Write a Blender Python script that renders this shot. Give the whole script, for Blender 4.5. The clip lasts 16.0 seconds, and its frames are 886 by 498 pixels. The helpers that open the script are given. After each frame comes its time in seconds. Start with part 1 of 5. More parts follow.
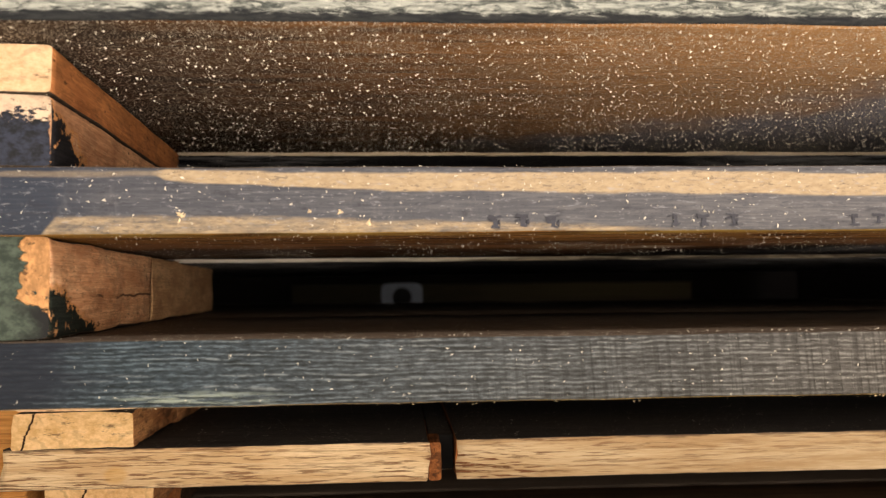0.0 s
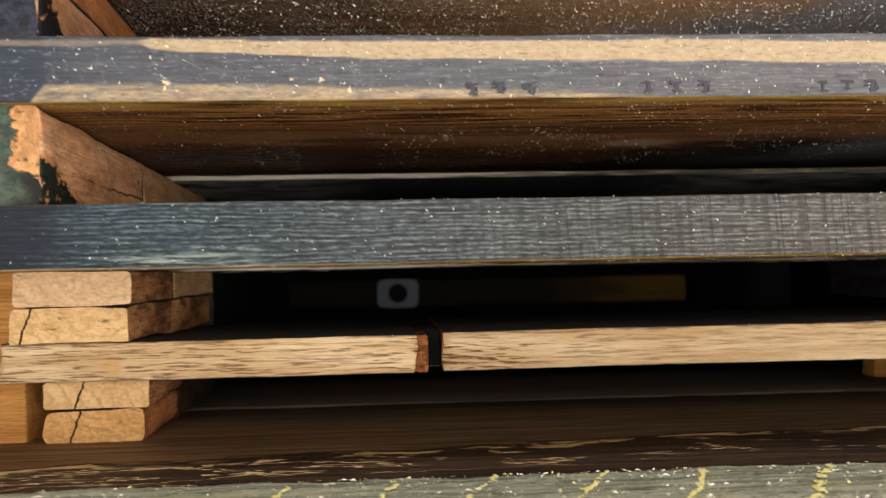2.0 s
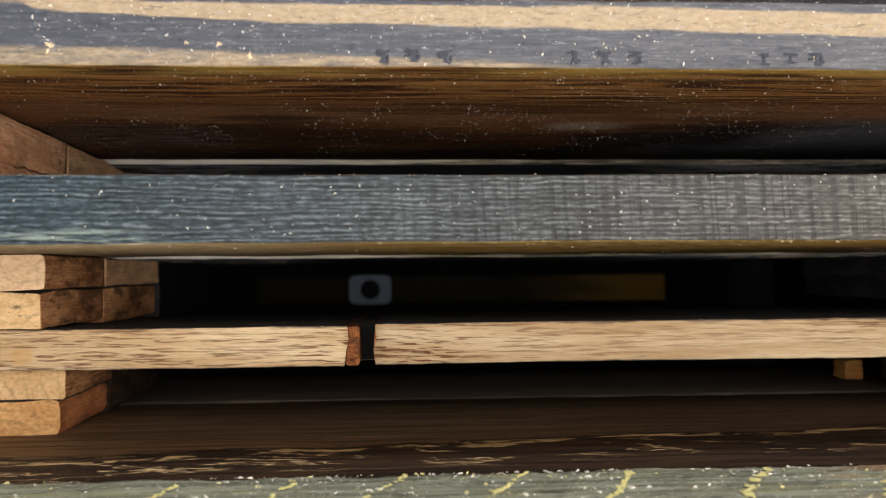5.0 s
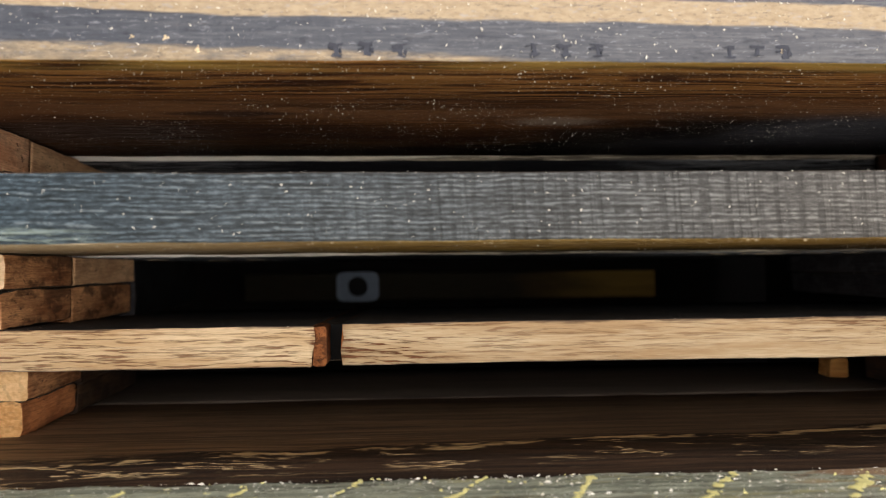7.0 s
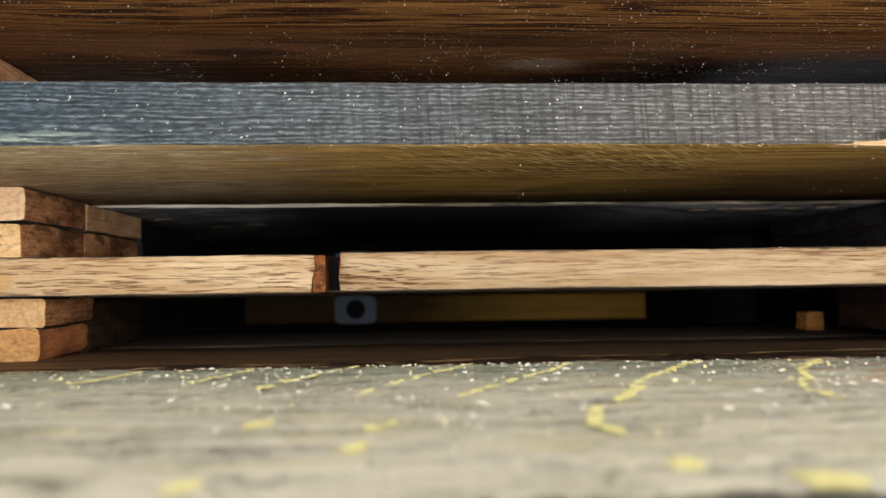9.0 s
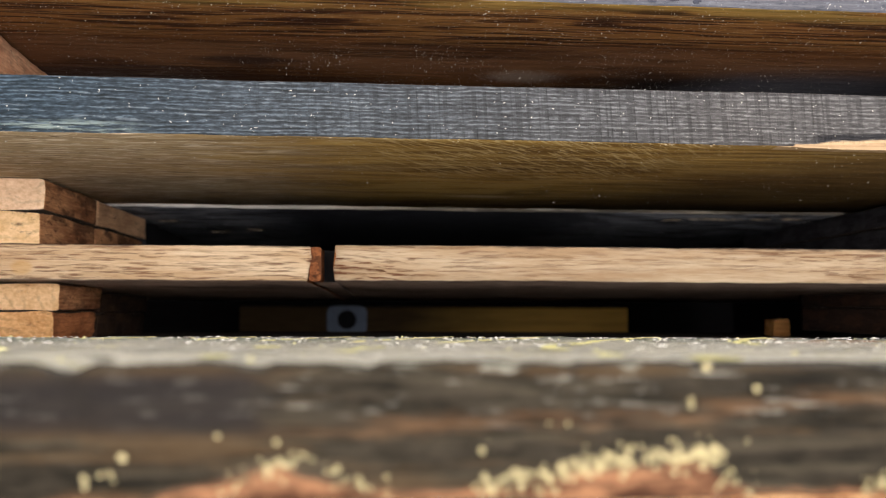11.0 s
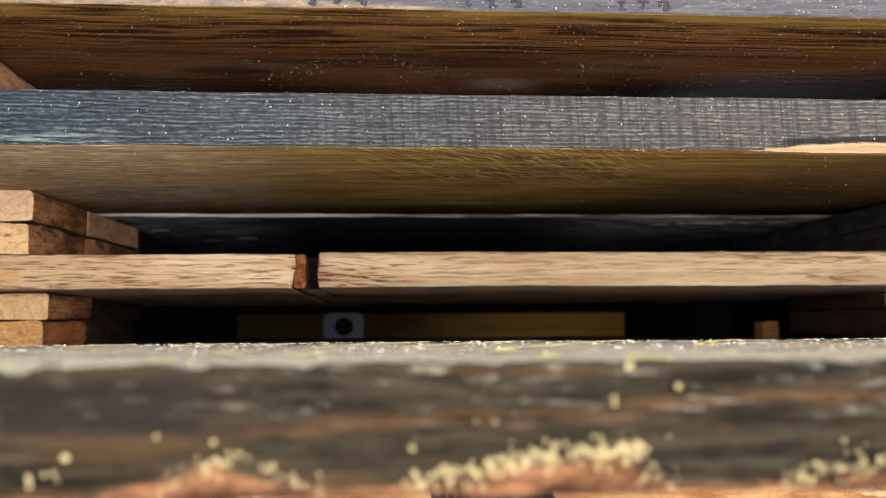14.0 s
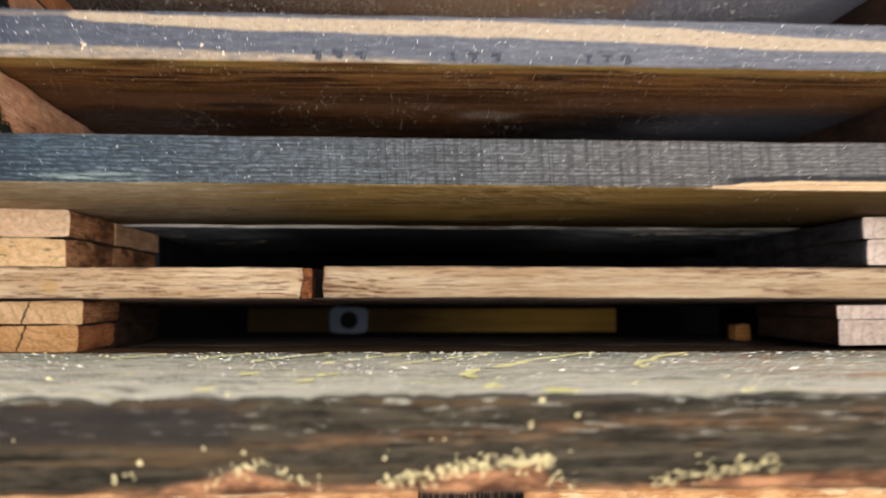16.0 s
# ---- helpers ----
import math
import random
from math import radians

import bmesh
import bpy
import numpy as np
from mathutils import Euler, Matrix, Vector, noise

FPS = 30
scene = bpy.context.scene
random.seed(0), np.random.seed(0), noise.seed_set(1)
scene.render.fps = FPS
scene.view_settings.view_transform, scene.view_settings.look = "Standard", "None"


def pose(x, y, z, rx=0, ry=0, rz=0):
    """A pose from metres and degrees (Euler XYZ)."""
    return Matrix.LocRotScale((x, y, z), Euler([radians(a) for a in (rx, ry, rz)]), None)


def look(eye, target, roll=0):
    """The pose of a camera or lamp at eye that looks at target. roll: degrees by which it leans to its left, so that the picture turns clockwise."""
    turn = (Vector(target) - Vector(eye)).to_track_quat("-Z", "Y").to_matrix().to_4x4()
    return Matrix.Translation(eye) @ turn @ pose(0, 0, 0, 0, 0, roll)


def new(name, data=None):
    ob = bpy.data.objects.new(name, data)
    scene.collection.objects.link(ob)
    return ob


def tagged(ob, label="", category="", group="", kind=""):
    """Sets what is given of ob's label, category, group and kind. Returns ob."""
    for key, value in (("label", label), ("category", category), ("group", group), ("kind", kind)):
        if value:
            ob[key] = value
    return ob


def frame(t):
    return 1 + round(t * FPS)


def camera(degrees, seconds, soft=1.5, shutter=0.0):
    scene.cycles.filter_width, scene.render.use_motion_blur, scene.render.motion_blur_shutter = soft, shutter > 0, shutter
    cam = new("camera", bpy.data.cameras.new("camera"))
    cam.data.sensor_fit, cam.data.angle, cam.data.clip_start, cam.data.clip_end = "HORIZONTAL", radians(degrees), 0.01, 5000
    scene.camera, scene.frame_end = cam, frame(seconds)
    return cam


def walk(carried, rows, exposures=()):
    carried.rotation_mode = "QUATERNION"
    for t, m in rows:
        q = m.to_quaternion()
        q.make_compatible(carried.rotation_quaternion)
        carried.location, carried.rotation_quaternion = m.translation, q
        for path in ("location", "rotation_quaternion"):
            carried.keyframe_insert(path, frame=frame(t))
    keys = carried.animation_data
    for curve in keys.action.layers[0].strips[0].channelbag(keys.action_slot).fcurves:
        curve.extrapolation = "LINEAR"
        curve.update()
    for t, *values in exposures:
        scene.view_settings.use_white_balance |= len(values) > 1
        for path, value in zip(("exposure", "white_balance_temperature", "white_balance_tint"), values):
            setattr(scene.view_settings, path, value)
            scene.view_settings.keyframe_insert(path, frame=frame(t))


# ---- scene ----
cam = camera(61.2, 16.0, soft=1.1, shutter=0.7)
cam.data.dof.use_dof, cam.data.dof.focus_distance, cam.data.dof.aperture_fstop = True, 0.30, 11.5
METRES, EYE, TILT, LEAN, TURN = 0.3, 0.3, 3.0, 0.6, -3.0
ROWS = [
    (0.0, 0.0, 0.0, 0.0, 0.0, 0.0, -0.0),
    (0.5, 0.0039, 0.0038, -0.0214, 0.08, -0.35, 0.22),
    (1.0, 0.004, 0.0013, -0.0884, 0.05, -0.96, 0.38),
    (1.5, 0.0112, -0.0473, -0.1126, 0.03, -1.35, 0.51),
    (2.0, 0.0225, -0.0258, -0.1261, 0.02, -1.58, 0.55),
    (2.5, 0.0592, 0.0, -0.1462, 0.03, -1.55, 0.41),
    (3.0, 0.086, 0.021, -0.1474, 0.02, -1.49, 0.2),
    (3.5, 0.1016, 0.0209, -0.1509, 0.0, -1.45, 0.03),
    (4.0, 0.1117, 0.0256, -0.1531, -0.03, -1.42, -0.11),
    (6.5, 0.1429, 0.0548, -0.1431, -0.0, -1.69, -0.18),
    (7.0, 0.1642, 0.0598, -0.1463, 0.01, -1.79, -0.04),
    (7.5, 0.1667, 0.0562, -0.1413, 0.0, -1.73, 0.11),
    (8.0, 0.1606, 0.0477, -0.1536, -0.04, -1.63, 0.17),
    (8.5, 0.1703, 0.0376, -0.2056, -0.11, -1.4, 0.15),
    (9.0, 0.1742, -0.02, -0.2627, -0.17, -0.95, 0.07),
    (11.5, 0.184, -0.1307, -0.3157, -0.77, 1.5, -1.04),
    (12.0, 0.1585, -0.1456, -0.3088, -0.65, 1.69, -1.0),
    (12.5, 0.2052, -0.1305, -0.3042, -0.6, 1.74, -0.84),
    (13.0, 0.2356, -0.1211, -0.3186, -0.46, 1.67, -0.63),
    (13.5, 0.2236, -0.1235, -0.3079, -0.38, 1.65, -0.42),
    (14.0, 0.2206, -0.1339, -0.3163, -0.36, 1.64, -0.31),
    (14.5, 0.219, -0.1203, -0.3164, -0.42, 1.66, -0.24),
    (15.0, 0.2216, -0.1482, -0.319, -0.44, 1.62, -0.24),
    (15.5, 0.2225, -0.1659, -0.3163, -0.17, 1.26, -0.42),
    (16.0, 0.249, -0.2819, -0.2624, 0.22, 0.43, -0.68),
]
EXPOSURES = [(0.0, 0.0, 7180, 17), (1.5, 0.05, 6730, 14), (2.5, 0.04, 6180, 11), (3.5, 0.04, 5980, 11), (6.5, 0.0, 6030, 13), (7.5, 0.02, 5930, 12), (8.0, 0.08, 5880, 9), (9.0, 0.18, 5980, 11),
             (11.5, 0.12, 5680, 17), (12.5, 0.1, 5830, 17), (14.0, 0.12, 5930, 17), (15.0, 0.12, 5730, 17), (15.5, 0.1, 5830, 17), (16.0, 0.12, 5730, 15)]
walk(cam, [(t, pose(0, 0, EYE, TILT, LEAN, TURN) @ pose(METRES * x, METRES * y, METRES * z, 90 + pitch, roll, yaw)) for t, x, y, z, yaw, pitch, roll in ROWS], EXPOSURES)

# ---- light ----
world = bpy.data.worlds.new("world")
scene.world = world
world.use_nodes = True
world.node_tree.nodes["Background"].inputs[0].default_value = (0.8, 0.85, 1.0, 1)
world.node_tree.nodes["Background"].inputs[1].default_value = 0.05


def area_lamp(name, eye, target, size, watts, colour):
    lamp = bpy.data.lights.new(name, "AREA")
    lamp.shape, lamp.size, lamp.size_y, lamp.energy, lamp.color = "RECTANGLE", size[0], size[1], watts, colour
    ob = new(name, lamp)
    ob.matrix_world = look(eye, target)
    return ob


# Area light added overhead for the top faces; its source is unseen.
area_lamp("ceiling_tube_lamp", (0.35, -0.75, 1.62), (0.1, 0.25, 0.25), (1.1, 0.25), 22, (1.0, 0.95, 0.88))
# Area light added behind the camera to reach fronts and undersides; no fixture.
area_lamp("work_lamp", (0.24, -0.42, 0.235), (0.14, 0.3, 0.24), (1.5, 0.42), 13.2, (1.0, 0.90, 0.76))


# ---- materials ----
class Mat:
    """A node material put together from small steps; coordinates are the object's own, in metres."""

    def __init__(self, name):
        self.m = bpy.data.materials.new(name)
        self.m.use_nodes = True
        self.t = self.m.node_tree
        self.bsdf = self.t.nodes["Principled BSDF"]
        self.p = self.t.nodes.new("ShaderNodeTexCoord").outputs["Object"]
        s = self.t.nodes.new("ShaderNodeSeparateXYZ")
        self.t.links.new(self.p, s.inputs[0])
        self.x, self.y, self.z = s.outputs
        self.rnd = self.t.nodes.new("ShaderNodeObjectInfo").outputs["Random"]

    def put(self, socket, v):
        if isinstance(v, (int, float)):
            socket.default_value = v
        elif isinstance(v, tuple):
            socket.default_value = (*v, 1) if len(v) == 3 and socket.type == "RGBA" else v
        else:
            self.t.links.new(v, socket)

    def op(self, kind, a, b=0.0, clamp=False):
        n = self.t.nodes.new("ShaderNodeMath")
        n.operation, n.use_clamp = kind, clamp
        self.put(n.inputs[0], a), self.put(n.inputs[1], b)
        return n.outputs[0]

    def add(self, a, b): return self.op("ADD", a, b)
    def sub(self, a, b): return self.op("SUBTRACT", a, b)
    def mul(self, a, b): return self.op("MULTIPLY", a, b)
    def mx(self, a, b): return self.op("MAXIMUM", a, b)
    def inv(self, a): return self.op("SUBTRACT", 1.0, a)

    def ramp(self, v, a, b):
        n = self.t.nodes.new("ShaderNodeMapRange")
        n.interpolation_type = "SMOOTHSTEP"
        self.put(n.inputs[0], v)
        lo, hi = (a, b) if a < b else (b, a)
        n.inputs[1].default_value, n.inputs[2].default_value = lo, hi
        n.inputs[3].default_value, n.inputs[4].default_value = (0, 1) if a < b else (1, 0)
        return n.outputs[0]

    def line(self, v, pts):
        """A value that runs straight between the points (v, out)."""
        out = pts[0][1]
        for (a, fa), (b, fb) in zip(pts, pts[1:]):
            n = self.t.nodes.new("ShaderNodeMapRange")
            self.put(n.inputs[0], v)
            n.inputs[1].default_value, n.inputs[2].default_value, n.inputs[3].default_value, n.inputs[4].default_value = a, b, 0, fb - fa
            out = self.add(out, n.outputs[0])
        return out

    def vec(self, scale, off=0.0):
        n = self.t.nodes.new("ShaderNodeVectorMath")
        n.operation = "MULTIPLY_ADD"
        self.put(n.inputs[0], self.p)
        n.inputs[1].default_value = scale
        n.inputs[2].default_value = (off, off * 1.7, off * 0.6)
        return n.outputs[0]

    def noise(self, scale, detail=4.0, rough=0.6, off=0.0, warp=0.0):
        n = self.t.nodes.new("ShaderNodeTexNoise")
        self.put(n.inputs["Vector"], self.vec(scale, off))
        n.inputs["Scale"].default_value, n.inputs["Detail"].default_value, n.inputs["Roughness"].default_value = 1, detail, rough
        n.inputs["Distortion"].default_value = warp
        return n.outputs[0]

    def specks(self, scale, size, keep, off=0.0):
        """Scattered small spots: cells of 1/scale metres, of which the share keep holds a spot."""
        n = self.t.nodes.new("ShaderNodeTexVoronoi")
        self.put(n.inputs["Vector"], self.vec(scale if isinstance(scale, tuple) else (scale,) * 3, off))
        n.inputs["Scale"].default_value = 1
        s = self.t.nodes.new("ShaderNodeSeparateColor")
        self.t.links.new(n.outputs["Color"], s.inputs[0])
        return self.mul(self.ramp(n.outputs["Distance"], size, size * 0.6), self.ramp(s.outputs[0], 1 - keep, 1 - keep + 0.02))

    def mix(self, f, a, b):
        n = self.t.nodes.new("ShaderNodeMix")
        n.data_type = "RGBA"
        self.put(n.inputs[0], f), self.put(n.inputs[6], a), self.put(n.inputs[7], b)
        return n.outputs[2]

    def end(self, colour, rough=0.7, height=None, depth=0.0005, metal=0.0, spec=0.2):
        self.put(self.bsdf.inputs["Base Color"], colour)
        self.put(self.bsdf.inputs["Roughness"], rough)
        self.bsdf.inputs["Metallic"].default_value = metal
        self.bsdf.inputs["Specular IOR Level"].default_value = spec
        if height is not None:
            n = self.t.nodes.new("ShaderNodeBump")
            n.inputs["Strength"].default_value, n.inputs["Distance"].default_value = 0.8, depth
            self.put(n.inputs["Height"], height)
            self.t.links.new(n.outputs[0], self.bsdf.inputs["Normal"])
        return self.m


ALONG_X, ALONG_Y = (1, 0), (0, 1)


def grain(k, axis=ALONG_X, off=0.0):
    """Long streaks at two widths along the board: broad bands and fine fibres."""
    def s(long, cross):
        return (long, cross, cross) if axis == ALONG_X else (cross, long, cross)
    return k.noise(s(9, 170), 3, 0.6, off, 0.3), k.noise(s(34, 950), 3, 0.7, off + 3), k.noise(s(130, 2100), 2, 0.6, off + 7)


def raw_wood(name, dark, light, axis=ALONG_X, off=0.0, streak=0.5, dust=0.0, rough=0.72, pores=0.0):
    k = Mat(name)
    broad, fine, hair = grain(k, axis, off)
    c = k.mix(k.ramp(k.add(k.mul(broad, 0.6), k.mul(fine, 0.4)), 0.5 - 0.3 * streak, 0.5 + 0.22), dark, light)
    c = k.mix(k.mul(k.ramp(hair, 0.58, 0.68), 0.6 * streak), c, tuple(v * 0.45 for v in dark))
    if pores:
        long = (32, 400, 1050) if axis == ALONG_X else (400, 32, 1050)
        p = k.mul(k.ramp(k.noise(long, 3, 0.6, off + 19), 0.53, 0.60), k.ramp(k.noise((14, 60, 130), 3, 0.6, off + 23), 0.38, 0.56))
        p = k.mx(p, k.mul(k.ramp(k.noise(tuple(q * 2.2 for q in long), 3, 0.65, off + 29), 0.56, 0.63), 0.75))
        c = k.mix(k.mul(p, pores), c, (0.16, 0.075, 0.035))
    if dust:
        c = k.mix(k.mx(k.specks(620, 0.34, dust, off), k.specks((900, 1500, 1500), 0.38, dust, off + 5)), c, (0.62, 0.58, 0.5))
    return k.end(c, rough, k.add(fine, k.mul(hair, 0.5)), 0.0006)


# painted edge with cream bands where the paint is rubbed off
def striped_edge(name):
    k = Mat(name)
    v = k.add(k.mul(k.z, 1 / 0.022), 0.5)
    broad, fine, hair = grain(k, off=2)
    rag = k.add(k.mul(k.sub(k.noise((38, 150, 260), 4, 0.6, 1), 0.5), 0.2), k.mul(k.sub(fine, 0.5), 0.04))
    mid = k.line(k.x, [(-0.3, 0.89), (-0.078, 0.89), (-0.070, 0.85), (0.0, 0.76), (0.12, 0.735), (0.19, 0.67), (0.24, 0.56), (0.34, 0.5)])
    half = k.line(k.x, [(-0.3, 0.04), (-0.079, 0.04), (-0.076, 0.085), (0.0, 0.13), (0.12, 0.17), (0.19, 0.17), (0.26, 0.13), (0.4, 0.1)])
    dist = k.sub(k.op("ABSOLUTE", k.sub(k.add(v, k.mul(rag, 0.6)), mid)), half)
    upper = k.mul(k.ramp(dist, 0.02, -0.02), k.line(k.x, [(-0.3, 0.35), (-0.081, 0.35), (-0.076, 1.0), (0.5, 1.0)]))
    low = k.line(k.x, [(-0.3, -0.1), (-0.117, -0.1), (-0.110, 0.25), (-0.05, 0.25), (-0.02, 0.19), (0.03, 0.12), (0.08, 0.05), (0.12, -0.03), (0.4, -0.08)])
    lower = k.ramp(k.sub(k.add(v, rag), low), 0.05, -0.03)
    cream = k.mix(k.ramp(k.noise((300, 600, 700), 4, 0.7, 18), 0.35, 0.65), (0.31, 0.235, 0.148), (0.40, 0.315, 0.205))
    tone = k.line(k.x, [(-0.3, 0.0), (-0.112, 0.0), (-0.096, 0.42), (0.02, 0.62), (0.2, 1.0)])
    paint = k.mix(tone, (0.026, 0.035, 0.054), (0.088, 0.09, 0.102))
    paint = k.mix(k.mul(k.ramp(fine, 0.45, 0.62), 0.5), paint, k.mix(tone, (0.045, 0.055, 0.078), (0.165, 0.165, 0.172)))
    paint = k.mix(k.mul(k.ramp(broad, 0.45, 0.3), 0.5), paint, (0.03, 0.032, 0.042))
    scrape = k.noise((170, 10, 60), 4, 0.75, 12)
    paint = k.mix(k.mul(k.ramp(scrape, 0.54, 0.7), 0.14), paint, (0.2, 0.2, 0.21))
    paint = k.mix(k.mul(k.ramp(k.noise((130, 300, 420), 5, 0.7, 15), 0.55, 0.68), 0.5), paint, (0.022, 0.024, 0.035))
    c = k.mix(k.mx(k.mul(upper, 0.95), k.mul(lower, k.line(k.noise((90, 200, 500), 4, 0.7, 28), [(0.35, 0.25), (0.6, 0.9)]))), paint, cream)
    c = k.mix(k.mul(k.ramp(hair, 0.64, 0.74), 0.35), c, (0.05, 0.04, 0.04))
    rubbed = k.mul(k.ramp(k.noise((75, 300, 900), 4, 0.75, 44), 0.6, 0.67), k.line(k.x, [(-0.1, 0.15), (0.1, 0.35), (0.25, 0.7)]))
    c = k.mix(k.mul(rubbed, upper), c, (0.13, 0.115, 0.14))
    flecks = k.noise((260, 300, 1000), 4, 0.75, 47)
    c = k.mix(k.mul(k.ramp(flecks, 0.58, 0.66), 0.4), c, (0.3, 0.31, 0.35))
    c = k.mix(k.mul(k.ramp(flecks, 0.42, 0.35), 0.5), c, (0.03, 0.033, 0.05))
    return k.end(c, 0.55, k.add(fine, k.mul(hair, 0.4)), 0.0004)


def underside(name, dark, mid, light, off, left_dark=None, blue=None, dust=0.0, axis=ALONG_X, bands=1.0, right_light=None, left_amount=0.88):
    k = Mat(name)
    broad, fine, hair = grain(k, axis, off)
    ring = k.noise((4, 200, 200) if axis == ALONG_X else (200, 4, 200), 3, 0.6, off + 40, 0.3)
    c = k.mix(k.ramp(broad, 0.38, 0.62), dark, mid)
    c = k.mix(k.mul(k.ramp(ring, 0.42, 0.58), 0.75 * bands), c, light)
    c = k.mix(k.mul(k.ramp(k.noise((5, 520, 520), 2, 0.5, off + 50), 0.55, 0.62), 0.7 * bands), c, tuple(q * 0.5 for q in dark))
    c = k.mix(k.mul(k.ramp(fine, 0.48, 0.62), 0.45), c, light)
    c = k.mix(k.mul(k.ramp(hair, 0.54, 0.64), 0.5), c, tuple(q * 0.4 for q in dark))
    blot = k.noise((17, 26, 26), 4, 0.6, off + 60)
    fibre = k.noise((9, 900, 900) if axis == ALONG_X else (900, 9, 900), 2, 0.5, off + 80, 0.2)
    c = k.mix(k.mul(k.ramp(fibre, 0.60, 0.67), 0.65), c, tuple(min(q * 1.5, 0.8) for q in light))
    c = k.mix(k.mul(k.ramp(fibre, 0.40, 0.34), 0.6), c, tuple(q * 0.4 for q in dark))
    c = k.mix(k.mul(k.ramp(blot, 0.54, 0.66), 0.7), c, tuple(q * 0.45 for q in dark))
    c = k.mix(k.mul(k.ramp(blot, 0.46, 0.34), 0.55), c, light)
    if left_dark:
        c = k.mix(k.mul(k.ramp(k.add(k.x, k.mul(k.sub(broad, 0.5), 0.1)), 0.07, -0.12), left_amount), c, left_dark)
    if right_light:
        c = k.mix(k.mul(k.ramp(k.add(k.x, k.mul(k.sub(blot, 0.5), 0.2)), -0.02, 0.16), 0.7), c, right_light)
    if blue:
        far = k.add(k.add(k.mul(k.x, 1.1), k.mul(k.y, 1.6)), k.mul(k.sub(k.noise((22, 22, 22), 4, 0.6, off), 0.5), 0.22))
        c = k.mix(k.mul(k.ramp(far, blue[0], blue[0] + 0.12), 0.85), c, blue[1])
    if dust:
        patch = k.line(k.noise((16, 16, 16), 3, 0.6, off + 4), [(0.3, 0.5), (0.7, 1.0)])
        d = k.mx(k.specks((900, 1100, 1100), 0.42, dust, off), k.specks((1300, 1700, 1700), 0.42, dust, off + 5))
        if dust > 0.3:
            lint = k.noise((520, 1100, 1100), 4, 0.8, off + 9, 0.6)
            d = k.mx(d, k.mul(k.ramp(lint, 0.57, 0.66), k.line(k.x, [(-0.15, 0.25), (0.05, 0.6), (0.2, 1.0)])))
        c = k.mix(k.mul(d, patch), c, (0.62, 0.56, 0.47))
    return k.end(c, 0.72, k.add(fine, k.add(hair, ring)), 0.0008)


def waves(k, coord, freq, wander):
    """Growth lines: regular bands across coord that wander with the given value."""
    return k.add(0.5, k.mul(k.op("SINE", k.mul(k.add(k.mul(coord, freq), wander), 6.2832)), 0.5))


def spot_at(k, x, y, wide, deep, rough):
    """1 in an uneven oval round (x, y), 0 outside."""
    dx, dy = k.mul(k.sub(k.x, x), 1 / wide), k.mul(k.sub(k.y, y), 1 / deep)
    d = k.add(k.op("SQRT", k.add(k.mul(dx, dx), k.mul(dy, dy))), k.mul(k.sub(rough, 0.5), 1.3))
    return k.ramp(d, 1.0, 0.25)


